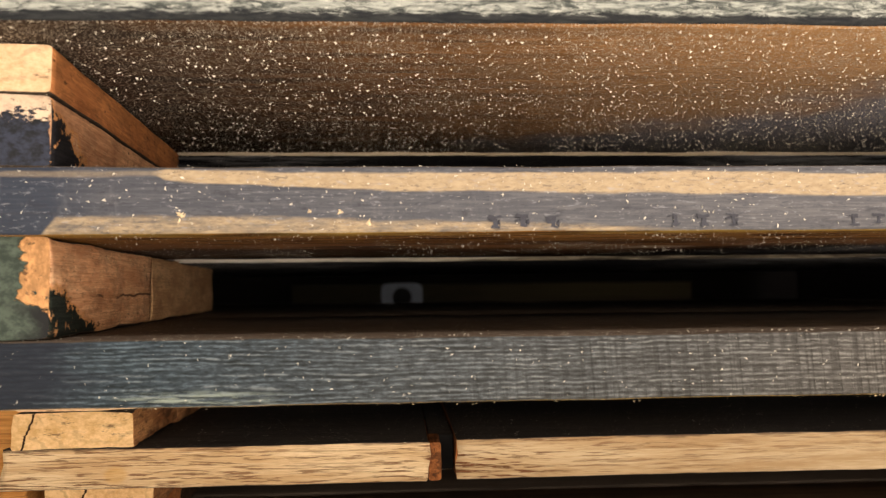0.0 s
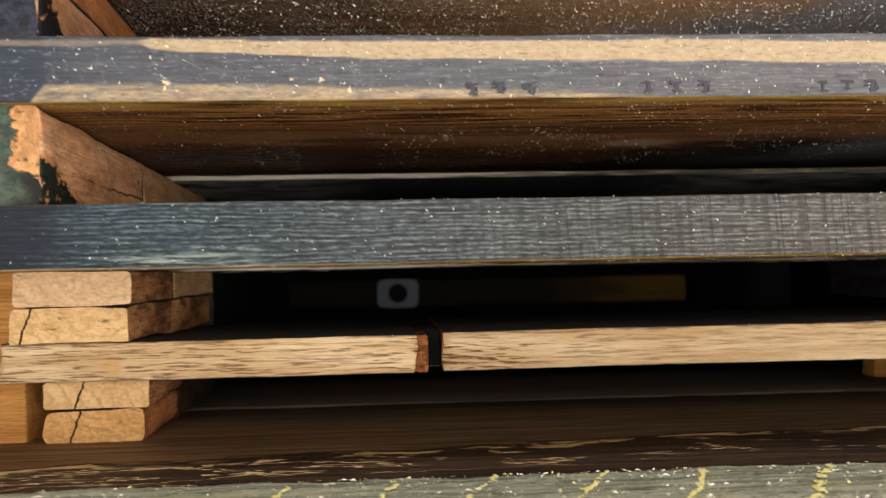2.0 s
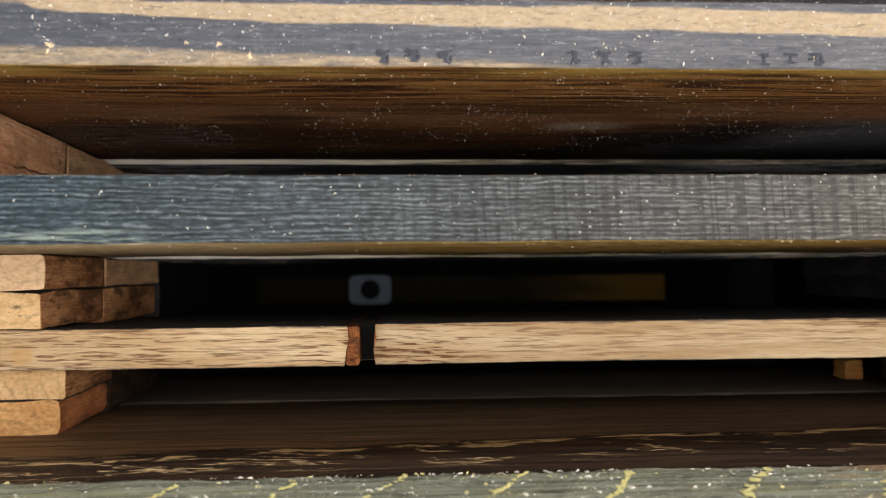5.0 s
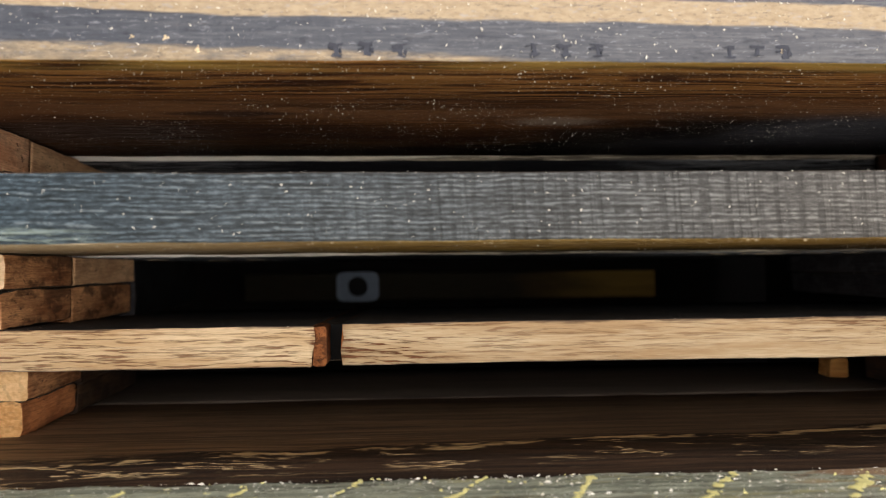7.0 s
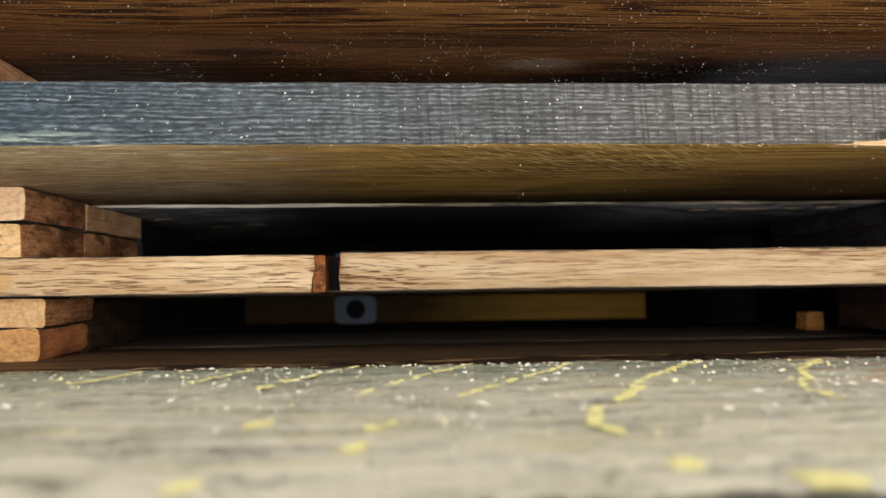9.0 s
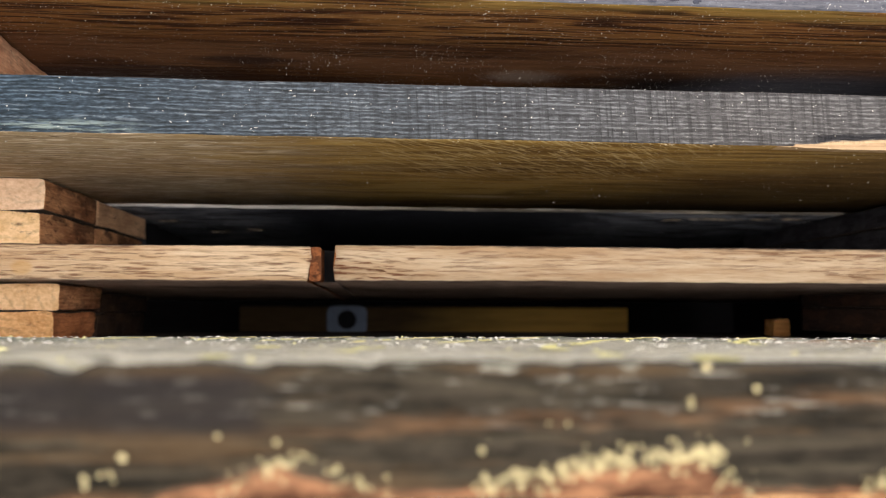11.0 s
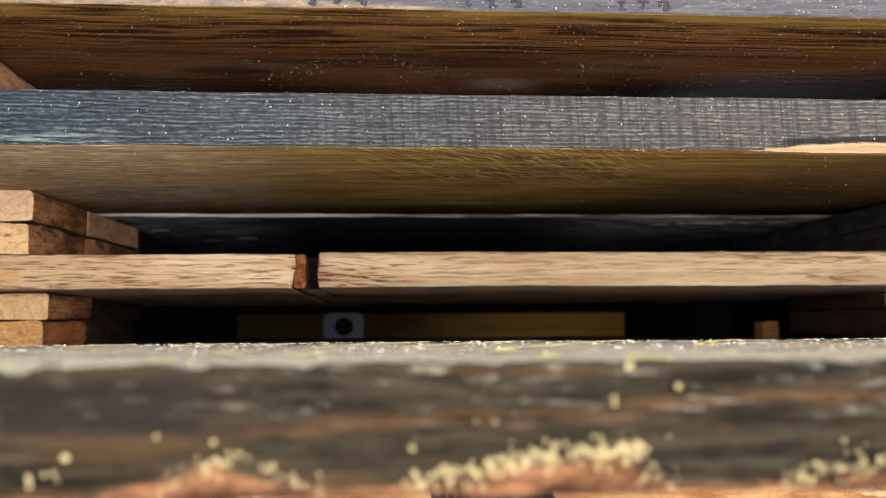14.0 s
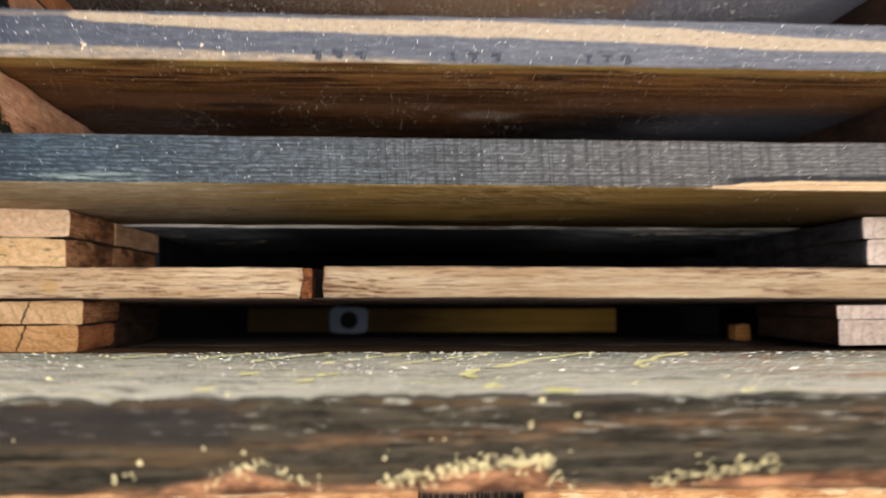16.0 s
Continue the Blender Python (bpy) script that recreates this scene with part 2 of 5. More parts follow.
# weathered grey-green edge: pale growth lines broken by chatter, upright saw marks
def sawn_edge(name):
    k = Mat(name)
    v = k.add(k.mul(k.z, 1 / 0.021), 0.5)
    broad, fine, hair = grain(k, off=21)
    tone = k.line(k.x, [(-0.3, 0.0), (-0.08, 0.05), (0.06, 0.5), (0.18, 1.0)])
    lo = k.mix(tone, (0.010, 0.016, 0.019), (0.050, 0.047, 0.044))
    mid = k.mix(tone, (0.031, 0.049, 0.065), (0.100, 0.095, 0.089))
    hi = k.mix(tone, (0.095, 0.138, 0.175), (0.205, 0.200, 0.187))
    wander = k.add(k.mul(k.noise((7, 3, 70), 3, 0.55, 3), 5.0), k.mul(k.noise((80, 3, 260), 3, 0.6, 8), 1.1))
    ring = waves(k, k.z, 640, wander)
    scale = k.noise((270, 20, 1150), 4, 0.75, 33)
    chop = k.noise((60, 20, 1300), 4, 0.7, 35)
    blend = k.add(k.add(k.mul(ring, 0.10), k.mul(scale, 0.55)), k.mul(chop, 0.36))
    c = k.mix(k.ramp(blend, 0.38, 0.53), lo, mid)
    c = k.mix(k.mul(k.ramp(blend, 0.51, 0.62), 0.9), c, hi)
    c = k.mix(k.mul(k.ramp(hair, 0.54, 0.66), 0.35), c, lo)
    pale = k.mul(k.ramp(ring, 0.70, 0.98), k.ramp(k.noise((40, 5, 300), 4, 0.65, 55), 0.48, 0.60))
    c = k.mix(k.mul(pale, k.mul(k.ramp(scale, 0.40, 0.60), 0.8)), c, k.mix(0.25, hi, (0.42, 0.43, 0.40)))
    # saw marks stand nearly upright and come in clusters
    tilt = k.add(k.x, k.mul(k.z, 0.06))
    n = k.t.nodes.new("ShaderNodeTexNoise")
    n.noise_dimensions = "1D"
    k.put(n.inputs["W"], k.mul(tilt, 300))
    n.inputs["Scale"].default_value, n.inputs["Detail"].default_value, n.inputs["Roughness"].default_value = 1, 2, 0.65
    cluster = k.line(k.x, [(-0.06, 0.0), (0.02, 0.3), (0.08, 0.75), (0.16, 1.0), (0.25, 0.7)])
    sawn = k.mul(k.mul(k.ramp(k.add(n.outputs[0], k.mul(k.sub(scale, 0.5), 0.25)), 0.48, 0.62), cluster), k.mul(k.ramp(k.noise((50, 3, 520), 4, 0.7, 91), 0.34, 0.54), k.ramp(k.noise((30, 3, 90), 3, 0.6, 93), 0.30, 0.48)))
    c = k.mix(k.mul(sawn, 0.7), c, lo)
    mossy = k.mul(k.mul(k.ramp(k.x, -0.095, -0.08), k.ramp(k.x, -0.03, -0.06)), k.mul(k.ramp(v, 0.3, 0.1), k.ramp(chop, 0.5, 0.6)))
    c = k.mix(k.mul(mossy, 0.8), c, (0.30, 0.36, 0.31))
    inky = k.ramp(k.add(k.x, k.mul(k.sub(broad, 0.5), 0.06)), -0.088, -0.116)
    c = k.mix(k.mul(inky, 0.9), c, (0.014, 0.018, 0.028))
    rag = k.mul(k.sub(k.noise((45, 90, 300), 4, 0.6, 9), 0.5), 0.22)
    torn = k.line(k.x, [(-0.3, -0.3), (0.198, -0.3), (0.206, 0.02), (0.24, 0.12), (0.3, 0.16), (0.4, 0.2)])
    e = k.sub(k.add(v, rag), torn)
    c = k.mix(k.ramp(e, 0.04, 0.0), c, k.mix(fine, (0.42, 0.28, 0.14), (0.66, 0.48, 0.27)))
    rim = k.mul(k.mul(k.ramp(e, 0.17, 0.12), k.ramp(e, 0.02, 0.05)), k.ramp(k.x, 0.210, 0.218))
    c = k.mix(k.mul(rim, 0.85), c, (0.012, 0.012, 0.014))
    relief = k.sub(k.add(k.mul(ring, 0.2), k.add(scale, k.mul(chop, 0.8))), k.mul(sawn, 0.8))
    return k.end(c, 0.68, relief, 0.0011)


def tacky_dust(k, c, amount, off):
    patch = k.line(k.noise((16, 16, 16), 3, 0.6, off + 4), [(0.3, 0.4), (0.7, 1.0)])
    d = k.mx(k.specks((900, 1200, 1200), 0.36, amount, off), k.specks((1500, 2000, 2000), 0.40, amount, off + 5))
    return k.mix(k.mul(d, patch), c, (0.60, 0.54, 0.44))


# dark oiled underside: fine lines in front, smoother brown behind, near-black and grey patches
def oiled_under(name):
    k = Mat(name)
    broad, fine, hair = grain(k, off=61)
    wander = k.add(k.mul(k.noise((3, 40, 3), 4, 0.6, 4), 8.0), k.mul(k.noise((20, 70, 3), 3, 0.6, 12), 0.8))
    ring = waves(k, k.y, 110, wander)
    thin = k.noise((11, 420, 3), 3, 0.6, 66, 0.2)
    soft = k.noise((7, 32, 3), 4, 0.6, 20)
    c = k.mix(k.ramp(soft, 0.36, 0.66), (0.042, 0.015, 0.006), (0.150, 0.062, 0.020))
    front = k.ramp(k.add(k.y, k.mul(k.sub(soft, 0.5), 0.05)), -0.035, -0.065)
    c = k.mix(k.mul(k.mul(k.ramp(ring, 0.45, 0.8), front), 0.75), c, (0.22, 0.105, 0.027))
    c = k.mix(k.mul(k.mul(k.ramp(ring, 0.42, 0.18), k.add(0.3, k.mul(front, 0.7))), 0.88), c, (0.030, 0.012, 0.006))
    c = k.mix(k.mul(k.mul(k.ramp(thin, 0.53, 0.64), k.add(0.2, front)), 0.6), c, (0.29, 0.15, 0.047))
    c = k.mix(k.mul(k.ramp(hair, 0.54, 0.66), 0.45), c, (0.028, 0.012, 0.006))
    c = k.mix(k.mul(k.ramp(k.noise((10, 800, 3), 2, 0.5, 80), 0.60, 0.68), 0.5), c, (0.36, 0.19, 0.07))
    lip = k.mul(k.ramp(k.add(k.y, k.mul(k.sub(fine, 0.5), 0.012)), -0.082, -0.093), k.ramp(soft, 0.40, 0.55))
    c = k.mix(k.mul(lip, 0.6), c, (0.33, 0.22, 0.055))
    # bands that run the whole length
    band = k.add(k.y, k.mul(k.sub(k.noise((6, 9, 3), 3, 0.6, 31), 0.5), 0.05))
    c = k.mix(k.mul(k.mul(k.ramp(band, -0.052, -0.034), k.ramp(band, 0.002, -0.016)), k.mul(k.ramp(soft, 0.3, 0.55), 0.55)), c, (0.25, 0.125, 0.055))
    c = k.mix(k.mul(k.mul(k.ramp(band, 0.002, 0.020), k.ramp(band, 0.060, 0.034)), 0.6), c, (0.035, 0.016, 0.010))
    c = k.mix(k.mul(spot_at(k, -0.018, -0.020, 0.030, 0.012, broad), 0.7), c, (0.022, 0.014, 0.014))
    c = k.mix(k.mul(k.mul(k.ramp(k.x, -0.01, -0.09), k.ramp(k.y, -0.02, 0.02)), k.mul(k.ramp(fine, 0.42, 0.62), 0.6)), c, (0.30, 0.24, 0.21))
    c = k.mix(k.mul(spot_at(k, 0.117, -0.003, 0.028, 0.014, k.noise((520, 120, 3), 5, 0.85, 90)), 0.4), c, (0.46, 0.38, 0.30))
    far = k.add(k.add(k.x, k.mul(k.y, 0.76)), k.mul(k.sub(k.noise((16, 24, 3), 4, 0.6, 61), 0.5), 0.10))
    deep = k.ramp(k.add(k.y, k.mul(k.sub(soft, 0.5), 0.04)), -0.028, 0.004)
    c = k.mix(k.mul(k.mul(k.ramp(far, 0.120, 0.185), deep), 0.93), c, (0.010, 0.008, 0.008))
    rear_grey = k.mul(k.ramp(far, 0.19, 0.26), k.ramp(k.y, -0.040, 0.012))
    c = k.mix(k.mul(rear_grey, 0.9), c, k.mix(k.ramp(fine, 0.35, 0.65), (0.075, 0.076, 0.090), (0.155, 0.155, 0.175)))
    c = tacky_dust(k, c, 0.05, 7)
    return k.end(c, 0.75, k.add(k.mul(ring, 0.4), k.add(fine, hair)), 0.0006, spec=0.06)


# olive brown underside: soft figure, pale dry fibres, crossing scratches, one knot
def olive_under(name):
    k = Mat(name)
    broad, fine, hair = grain(k, off=81)
    soft = k.noise((6, 30, 3), 4, 0.6, 20)
    wander = k.add(k.mul(k.noise((3, 30, 3), 4, 0.6, 14), 7.0), k.mul(k.noise((22, 80, 3), 3, 0.6, 16), 0.8))
    ring = waves(k, k.y, 70, wander)
    c = k.mix(k.ramp(soft, 0.36, 0.64), (0.135, 0.074, 0.016), (0.38, 0.235, 0.055))
    c = k.mix(k.mul(k.ramp(ring, 0.55, 0.95), 0.35), c, (0.45, 0.315, 0.11))
    c = k.mix(k.mul(k.ramp(ring, 0.3, 0.05), 0.4), c, (0.085, 0.045, 0.014))
    c = k.mix(k.mul(k.ramp(hair, 0.54, 0.66), 0.4), c, (0.09, 0.05, 0.018))
    fibre = k.noise((20, 620, 3), 3, 0.6, 83, 0.2)
    c = k.mix(k.mul(k.ramp(fibre, 0.56, 0.66), 0.4), c, (0.50, 0.37, 0.15))
    # dry grey fibres towards one end, painted shade towards the right rear
    dry = k.ramp(k.add(k.x, k.mul(k.sub(soft, 0.5), 0.14)), 0.055, -0.07)
    c = k.mix(k.mul(dry, 0.75), c, (0.44, 0.34, 0.21))
    c = k.mix(k.mul(dry, k.mul(k.ramp(k.noise((60, 420, 3), 4, 0.7, 87, 0.5), 0.50, 0.60), 0.8)), c, (0.74, 0.63, 0.46))
    c = k.mix(k.mul(dry, k.mul(k.ramp(k.noise((50, 300, 3), 4, 0.7, 97, 0.5), 0.56, 0.64), 0.75)), c, (0.11, 0.065, 0.03))
    right_shade = k.ramp(k.add(k.add(k.x, k.mul(k.y, 0.5)), k.mul(k.sub(broad, 0.5), 0.10)), 0.13, 0.24)
    c = k.mix(k.mul(right_shade, 0.75), c, (0.075, 0.046, 0.018))
    # scratches that cross the grain
    for turn, off in (((34, 46), (-430, 330)), ((20, 60), (-330, 470))):
        q = k.t.nodes.new("ShaderNodeCombineXYZ")
        k.put(q.inputs[0], k.add(k.mul(k.x, turn[0]), k.mul(k.y, turn[1])))
        k.put(q.inputs[1], k.add(k.mul(k.x, off[0]), k.mul(k.y, off[1])))
        n = k.t.nodes.new("ShaderNodeTexNoise")
        k.put(n.inputs["Vector"], q.outputs[0])
        n.inputs["Scale"].default_value, n.inputs["Detail"].default_value = 1, 2
        where = k.mul(k.mul(k.ramp(k.x, 0.02, 0.07), k.ramp(k.x, 0.20, 0.14)), k.ramp(k.y, 0.0, -0.035))
        c = k.mix(k.mul(k.mul(k.ramp(n.outputs[0], 0.55, 0.64), where), 0.5), c, (0.62, 0.47, 0.22))
    knot = spot_at(k, 0.123, 0.030, 0.026, 0.016, soft)
    core = spot_at(k, 0.124, 0.030, 0.013, 0.007, soft)
    c = k.mix(k.mul(k.sub(knot, k.mul(core, 0.8)), 0.75), c, (0.055, 0.024, 0.008))
    c = k.mix(k.mul(spot_at(k, 0.100, 0.046, 0.026, 0.007, fine), 0.6), c, (0.60, 0.46, 0.26))
    c = tacky_dust(k, c, 0.05, 17)
    return k.end(c, 0.75, k.add(k.mul(ring, 0.3), k.add(fine, k.mul(fibre, 0.8))), 0.0006, spec=0.06)


# blackened underside of the second row, scraped pale towards both ends
def scraped_black(name):
    k = Mat(name)
    broad, fine, hair = grain(k, off=101)
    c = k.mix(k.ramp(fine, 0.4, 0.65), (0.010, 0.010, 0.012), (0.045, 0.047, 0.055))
    ends = k.mx(k.ramp(k.x, 0.0, -0.08), k.ramp(k.x, 0.15, 0.24))
    worn = k.noise((24, 110, 3), 5, 0.7, 103, 0.4)
    c = k.mix(k.mul(k.mul(k.ramp(worn, 0.42, 0.58), ends), 0.9), c, (0.27, 0.285, 0.31))
    c = k.mix(k.mul(k.mul(k.ramp(k.noise((50, 330, 3), 4, 0.75, 105, 0.6), 0.57, 0.64), ends), 0.85), c, (0.62, 0.62, 0.62))
    c = tacky_dust(k, c, 0.03, 27)
    return k.end(c, 0.8, k.add(fine, worn), 0.0006, spec=0.06)


def frayed_front(name):
    """Grey green edge with pale frayed fibres; a black lip along its foot."""
    k = Mat(name)
    broad, fine, hair = grain(k, off=14)
    n = k.noise((110, 300, 620), 5, 0.75, 2, 0.8)
    c = k.mix(k.ramp(n, 0.40, 0.60), (0.05, 0.06, 0.058), (0.40, 0.43, 0.40))
    c = k.mix(k.mul(k.ramp(fine, 0.5, 0.6), 0.5), c, (0.15, 0.17, 0.16))
    c = k.mix(k.mul(k.ramp(k.noise((300, 300, 1500), 4, 0.7, 6), 0.58, 0.66), 0.7), c, (0.66, 0.68, 0.63))
    lip = k.ramp(k.add(k.z, k.mul(k.sub(n, 0.5), 0.006)), -0.0064, -0.0080)
    c = k.mix(k.mul(lip, 0.95), c, (0.010, 0.012, 0.016))
    return k.end(c, 0.7, k.add(n, fine), 0.001)


# top of the worn plank: grey green paint over silvered wood, dirty hairline cracks, yellow stains
def yellow_marks(name):
    k = Mat(name)
    broad, fine, hair = grain(k, off=31)
    fibre = k.noise((16, 330, 3), 4, 0.65, 33, 0.3)
    c = k.mix(k.ramp(k.add(k.mul(fine, 0.5), k.mul(fibre, 0.5)), 0.38, 0.62), (0.36, 0.335, 0.245), (0.70, 0.65, 0.50))
    c = k.mix(k.mul(k.ramp(broad, 0.44, 0.62), 0.5), c, (0.68, 0.63, 0.50))
    green = k.ramp(k.add(k.y, k.mul(k.sub(broad, 0.5), 0.06)), 0.015, 0.075)
    c = k.mix(k.mul(green, 0.75), c, k.mix(k.ramp(fibre, 0.4, 0.62), (0.13, 0.17, 0.13), (0.44, 0.49, 0.37)))
    c = k.mix(k.mul(k.ramp(k.noise((60, 200, 200), 5, 0.7, 2), 0.56, 0.64), 0.7), c, (0.07, 0.068, 0.055))
    c = k.mix(k.mul(k.ramp(k.noise((20, 520, 3), 4, 0.7, 14), 0.56, 0.64), 0.65), c, (0.09, 0.085, 0.065))
    # cracks that run slantwise across the board
    for off, a, b in ((5, 55, -42), (9, 38, -58)):
        q = k.t.nodes.new("ShaderNodeCombineXYZ")
        k.put(q.inputs[0], k.add(k.mul(k.x, a), k.mul(k.y, b)))
        k.put(q.inputs[1], k.add(k.mul(k.y, 60), off))
        n = k.t.nodes.new("ShaderNodeTexNoise")
        k.put(n.inputs["Vector"], q.outputs[0])
        n.inputs["Scale"].default_value, n.inputs["Detail"].default_value, n.inputs["Roughness"].default_value = 1, 3, 0.6
        crack = k.ramp(k.op("ABSOLUTE", k.sub(n.outputs[0], 0.5)), 0.018, 0.006)
        c = k.mix(k.mul(k.mul(crack, k.ramp(k.noise((50, 50, 50), 2, 0.5, off), 0.45, 0.55)), 0.55), c, (0.10, 0.10, 0.08))
    c = k.mix(k.mul(k.ramp(k.noise((25, 190, 190), 4, 0.65, 8), 0.54, 0.66), 0.5), c, (0.52, 0.47, 0.18))
    rust = k.mul(k.ramp(k.x, 0.155, 0.19), k.ramp(k.noise((40, 120, 3), 3, 0.6, 61), 0.52, 0.62))
    c = k.mix(k.mul(rust, 0.7), c, (0.42, 0.22, 0.11))
    c = k.mix(k.specks(900, 0.36, 0.22), c, (0.75, 0.75, 0.66))
    worn = k.ramp(k.add(k.y, k.mul(k.sub(k.noise((55, 55, 30), 5, 0.7, 6), 0.5), 0.03)), -0.0815, -0.0850)
    c = k.mix(k.mul(worn, 0.92), c, (0.018, 0.016, 0.013))
    return k.end(c, 0.7, k.add(k.add(fine, hair), k.mul(fibre, 0.8)), 0.0007)


# torn front of the worn plank: sooty wood, brown streaks, pale remains of paint along the top
def worn_front(name):
    k = Mat(name)
    v = k.add(k.mul(k.z, 1 / 0.02), 0.5)
    broad, fine, hair = grain(k, off=41)
    n = k.noise((80, 200, 330), 6, 0.75, 3)
    c = k.mix(k.ramp(n, 0.38, 0.64), (0.009, 0.0075, 0.005), (0.038, 0.031, 0.020))
    c = k.mix(k.mul(k.ramp(k.noise((30, 200, 500), 4, 0.7, 13), 0.50, 0.62), 0.6), c, (0.070, 0.058, 0.036))
    c = k.mix(k.mul(k.ramp(k.noise((14, 160, 260), 5, 0.7, 17), 0.52, 0.62), 0.6), c, k.mix(fine, (0.046, 0.028, 0.012), (0.115, 0.072, 0.032)))
    ink = k.mul(k.ramp(k.add(k.x, k.mul(k.sub(n, 0.5), 0.03)), 0.040, 0.030), k.mul(k.ramp(v, 0.45, 0.58), k.ramp(v, 1.0, 0.88)))
    c = k.mix(k.mul(ink, 0.85), c, (0.019, 0.016, 0.014))
    streak = k.ramp(k.op("ABSOLUTE", k.sub(k.add(v, k.mul(k.sub(n, 0.5), 0.25)), k.line(k.x, [(0.03, 0.55), (0.09, 0.60), (0.115, 0.74), (0.16, 0.80)]))), 0.09, 0.03)
    c = k.mix(k.mul(streak, k.mul(k.mul(k.ramp(k.x, 0.028, 0.045), k.ramp(k.noise((40, 60, 500), 4, 0.7, 29), 0.40, 0.60)), 0.6)), c, (0.135, 0.074, 0.033))
    rag = k.mul(k.sub(k.noise((90, 90, 240), 5, 0.7, 5), 0.5), 0.9)
    c = k.mix(k.ramp(k.add(v, k.mul(rag, 0.7)), 1.0, 1.08), c, (0.26, 0.255, 0.195))
    # raw orange wood shows in low humps where the edge is broken
    hump = k.line(k.x, [(-0.3, 0.05), (0.018, 0.05), (0.036, 0.27), (0.048, 0.08), (0.062, 0.08), (0.08, 0.22), (0.098, 0.26), (0.105, 0.05), (0.122, 0.06), (0.15, 0.2), (0.3, 0.1)])
    c = k.mix(k.ramp(k.sub(k.add(v, k.mul(rag, 0.25)), hump), 0.05, -0.04), c, k.mix(k.ramp(n, 0.4, 0.62), (0.06, 0.026, 0.013), (0.32, 0.16, 0.075)))
    fleck = k.mul(k.ramp(k.noise((95, 90, 900), 5, 0.7, 23), 0.58, 0.63), k.ramp(v, 0.5, 0.7))
    c = k.mix(k.mul(k.mul(fleck, k.sub(1.0, k.mul(ink, 0.7))), 0.75), c, (0.25, 0.235, 0.185))
    return k.end(c, 0.85, k.add(fine, n), 0.001, spec=0.1)


# brown plank top; its dark coat has lifted along the front in thin golden cracks
def flaked_top(name):
    k = Mat(name)
    broad, fine, hair = grain(k, off=51)
    fibre = k.noise((12, 260, 3), 4, 0.65, 53, 0.3)
    wood = k.mix(k.ramp(k.add(k.mul(fine, 0.45), k.mul(fibre, 0.55)), 0.38, 0.64), (0.090, 0.053, 0.029), (0.28, 0.18, 0.10))
    wood = k.mix(k.mul(k.ramp(broad, 0.46, 0.62), 0.6), wood, (0.085, 0.054, 0.032))
    wood = k.mix(k.mul(k.ramp(k.noise((16, 520, 3), 3, 0.6, 57), 0.60, 0.67), 0.55), wood, (0.44, 0.32, 0.21))
    wood = k.mix(k.mul(k.ramp(k.add(k.x, k.mul(k.sub(broad, 0.5), 0.2)), 0.02, 0.16), 0.35), wood, (0.062, 0.042, 0.028))
    wood = k.mix(k.mul(k.ramp(k.x, 0.03, -0.08), k.mul(k.ramp(fibre, 0.40, 0.58), 0.35)), wood, (0.33, 0.20, 0.11))
    edge = k.add(k.y, k.add(k.mul(k.sub(k.noise((18, 60, 3), 5, 0.65, 5), 0.5), 0.05), k.mul(k.x, -0.10)))
    coat = k.ramp(edge, -0.034, -0.040)
    c = k.mix(coat, wood, k.mix(k.ramp(fibre, 0.4, 0.62), (0.012, 0.007, 0.005), (0.050, 0.027, 0.015)))
    gold = k.mix(k.ramp(hair, 0.4, 0.6), (0.40, 0.26, 0.11), (0.70, 0.53, 0.30))
    rim = k.mul(k.ramp(k.op("ABSOLUTE", k.add(edge, 0.045)), 0.0040, 0.0014), k.ramp(k.noise((34, 34, 3), 3, 0.6, 71), 0.44, 0.52))
    crack = k.ramp(k.op("ABSOLUTE", k.sub(k.noise((15, 70, 3), 4, 0.62, 15), 0.5)), 0.015, 0.006)
    near = k.mul(k.mul(k.ramp(edge, -0.034, -0.044), k.ramp(edge, -0.088, -0.070)), k.ramp(k.noise((30, 50, 3), 3, 0.6, 77), 0.42, 0.54))
    c = k.mix(k.mx(rim, k.mul(crack, near)), c, gold)
    return k.end(c, 0.62, k.add(k.add(fine, fibre), k.mul(coat, 0.8)), 0.0007)


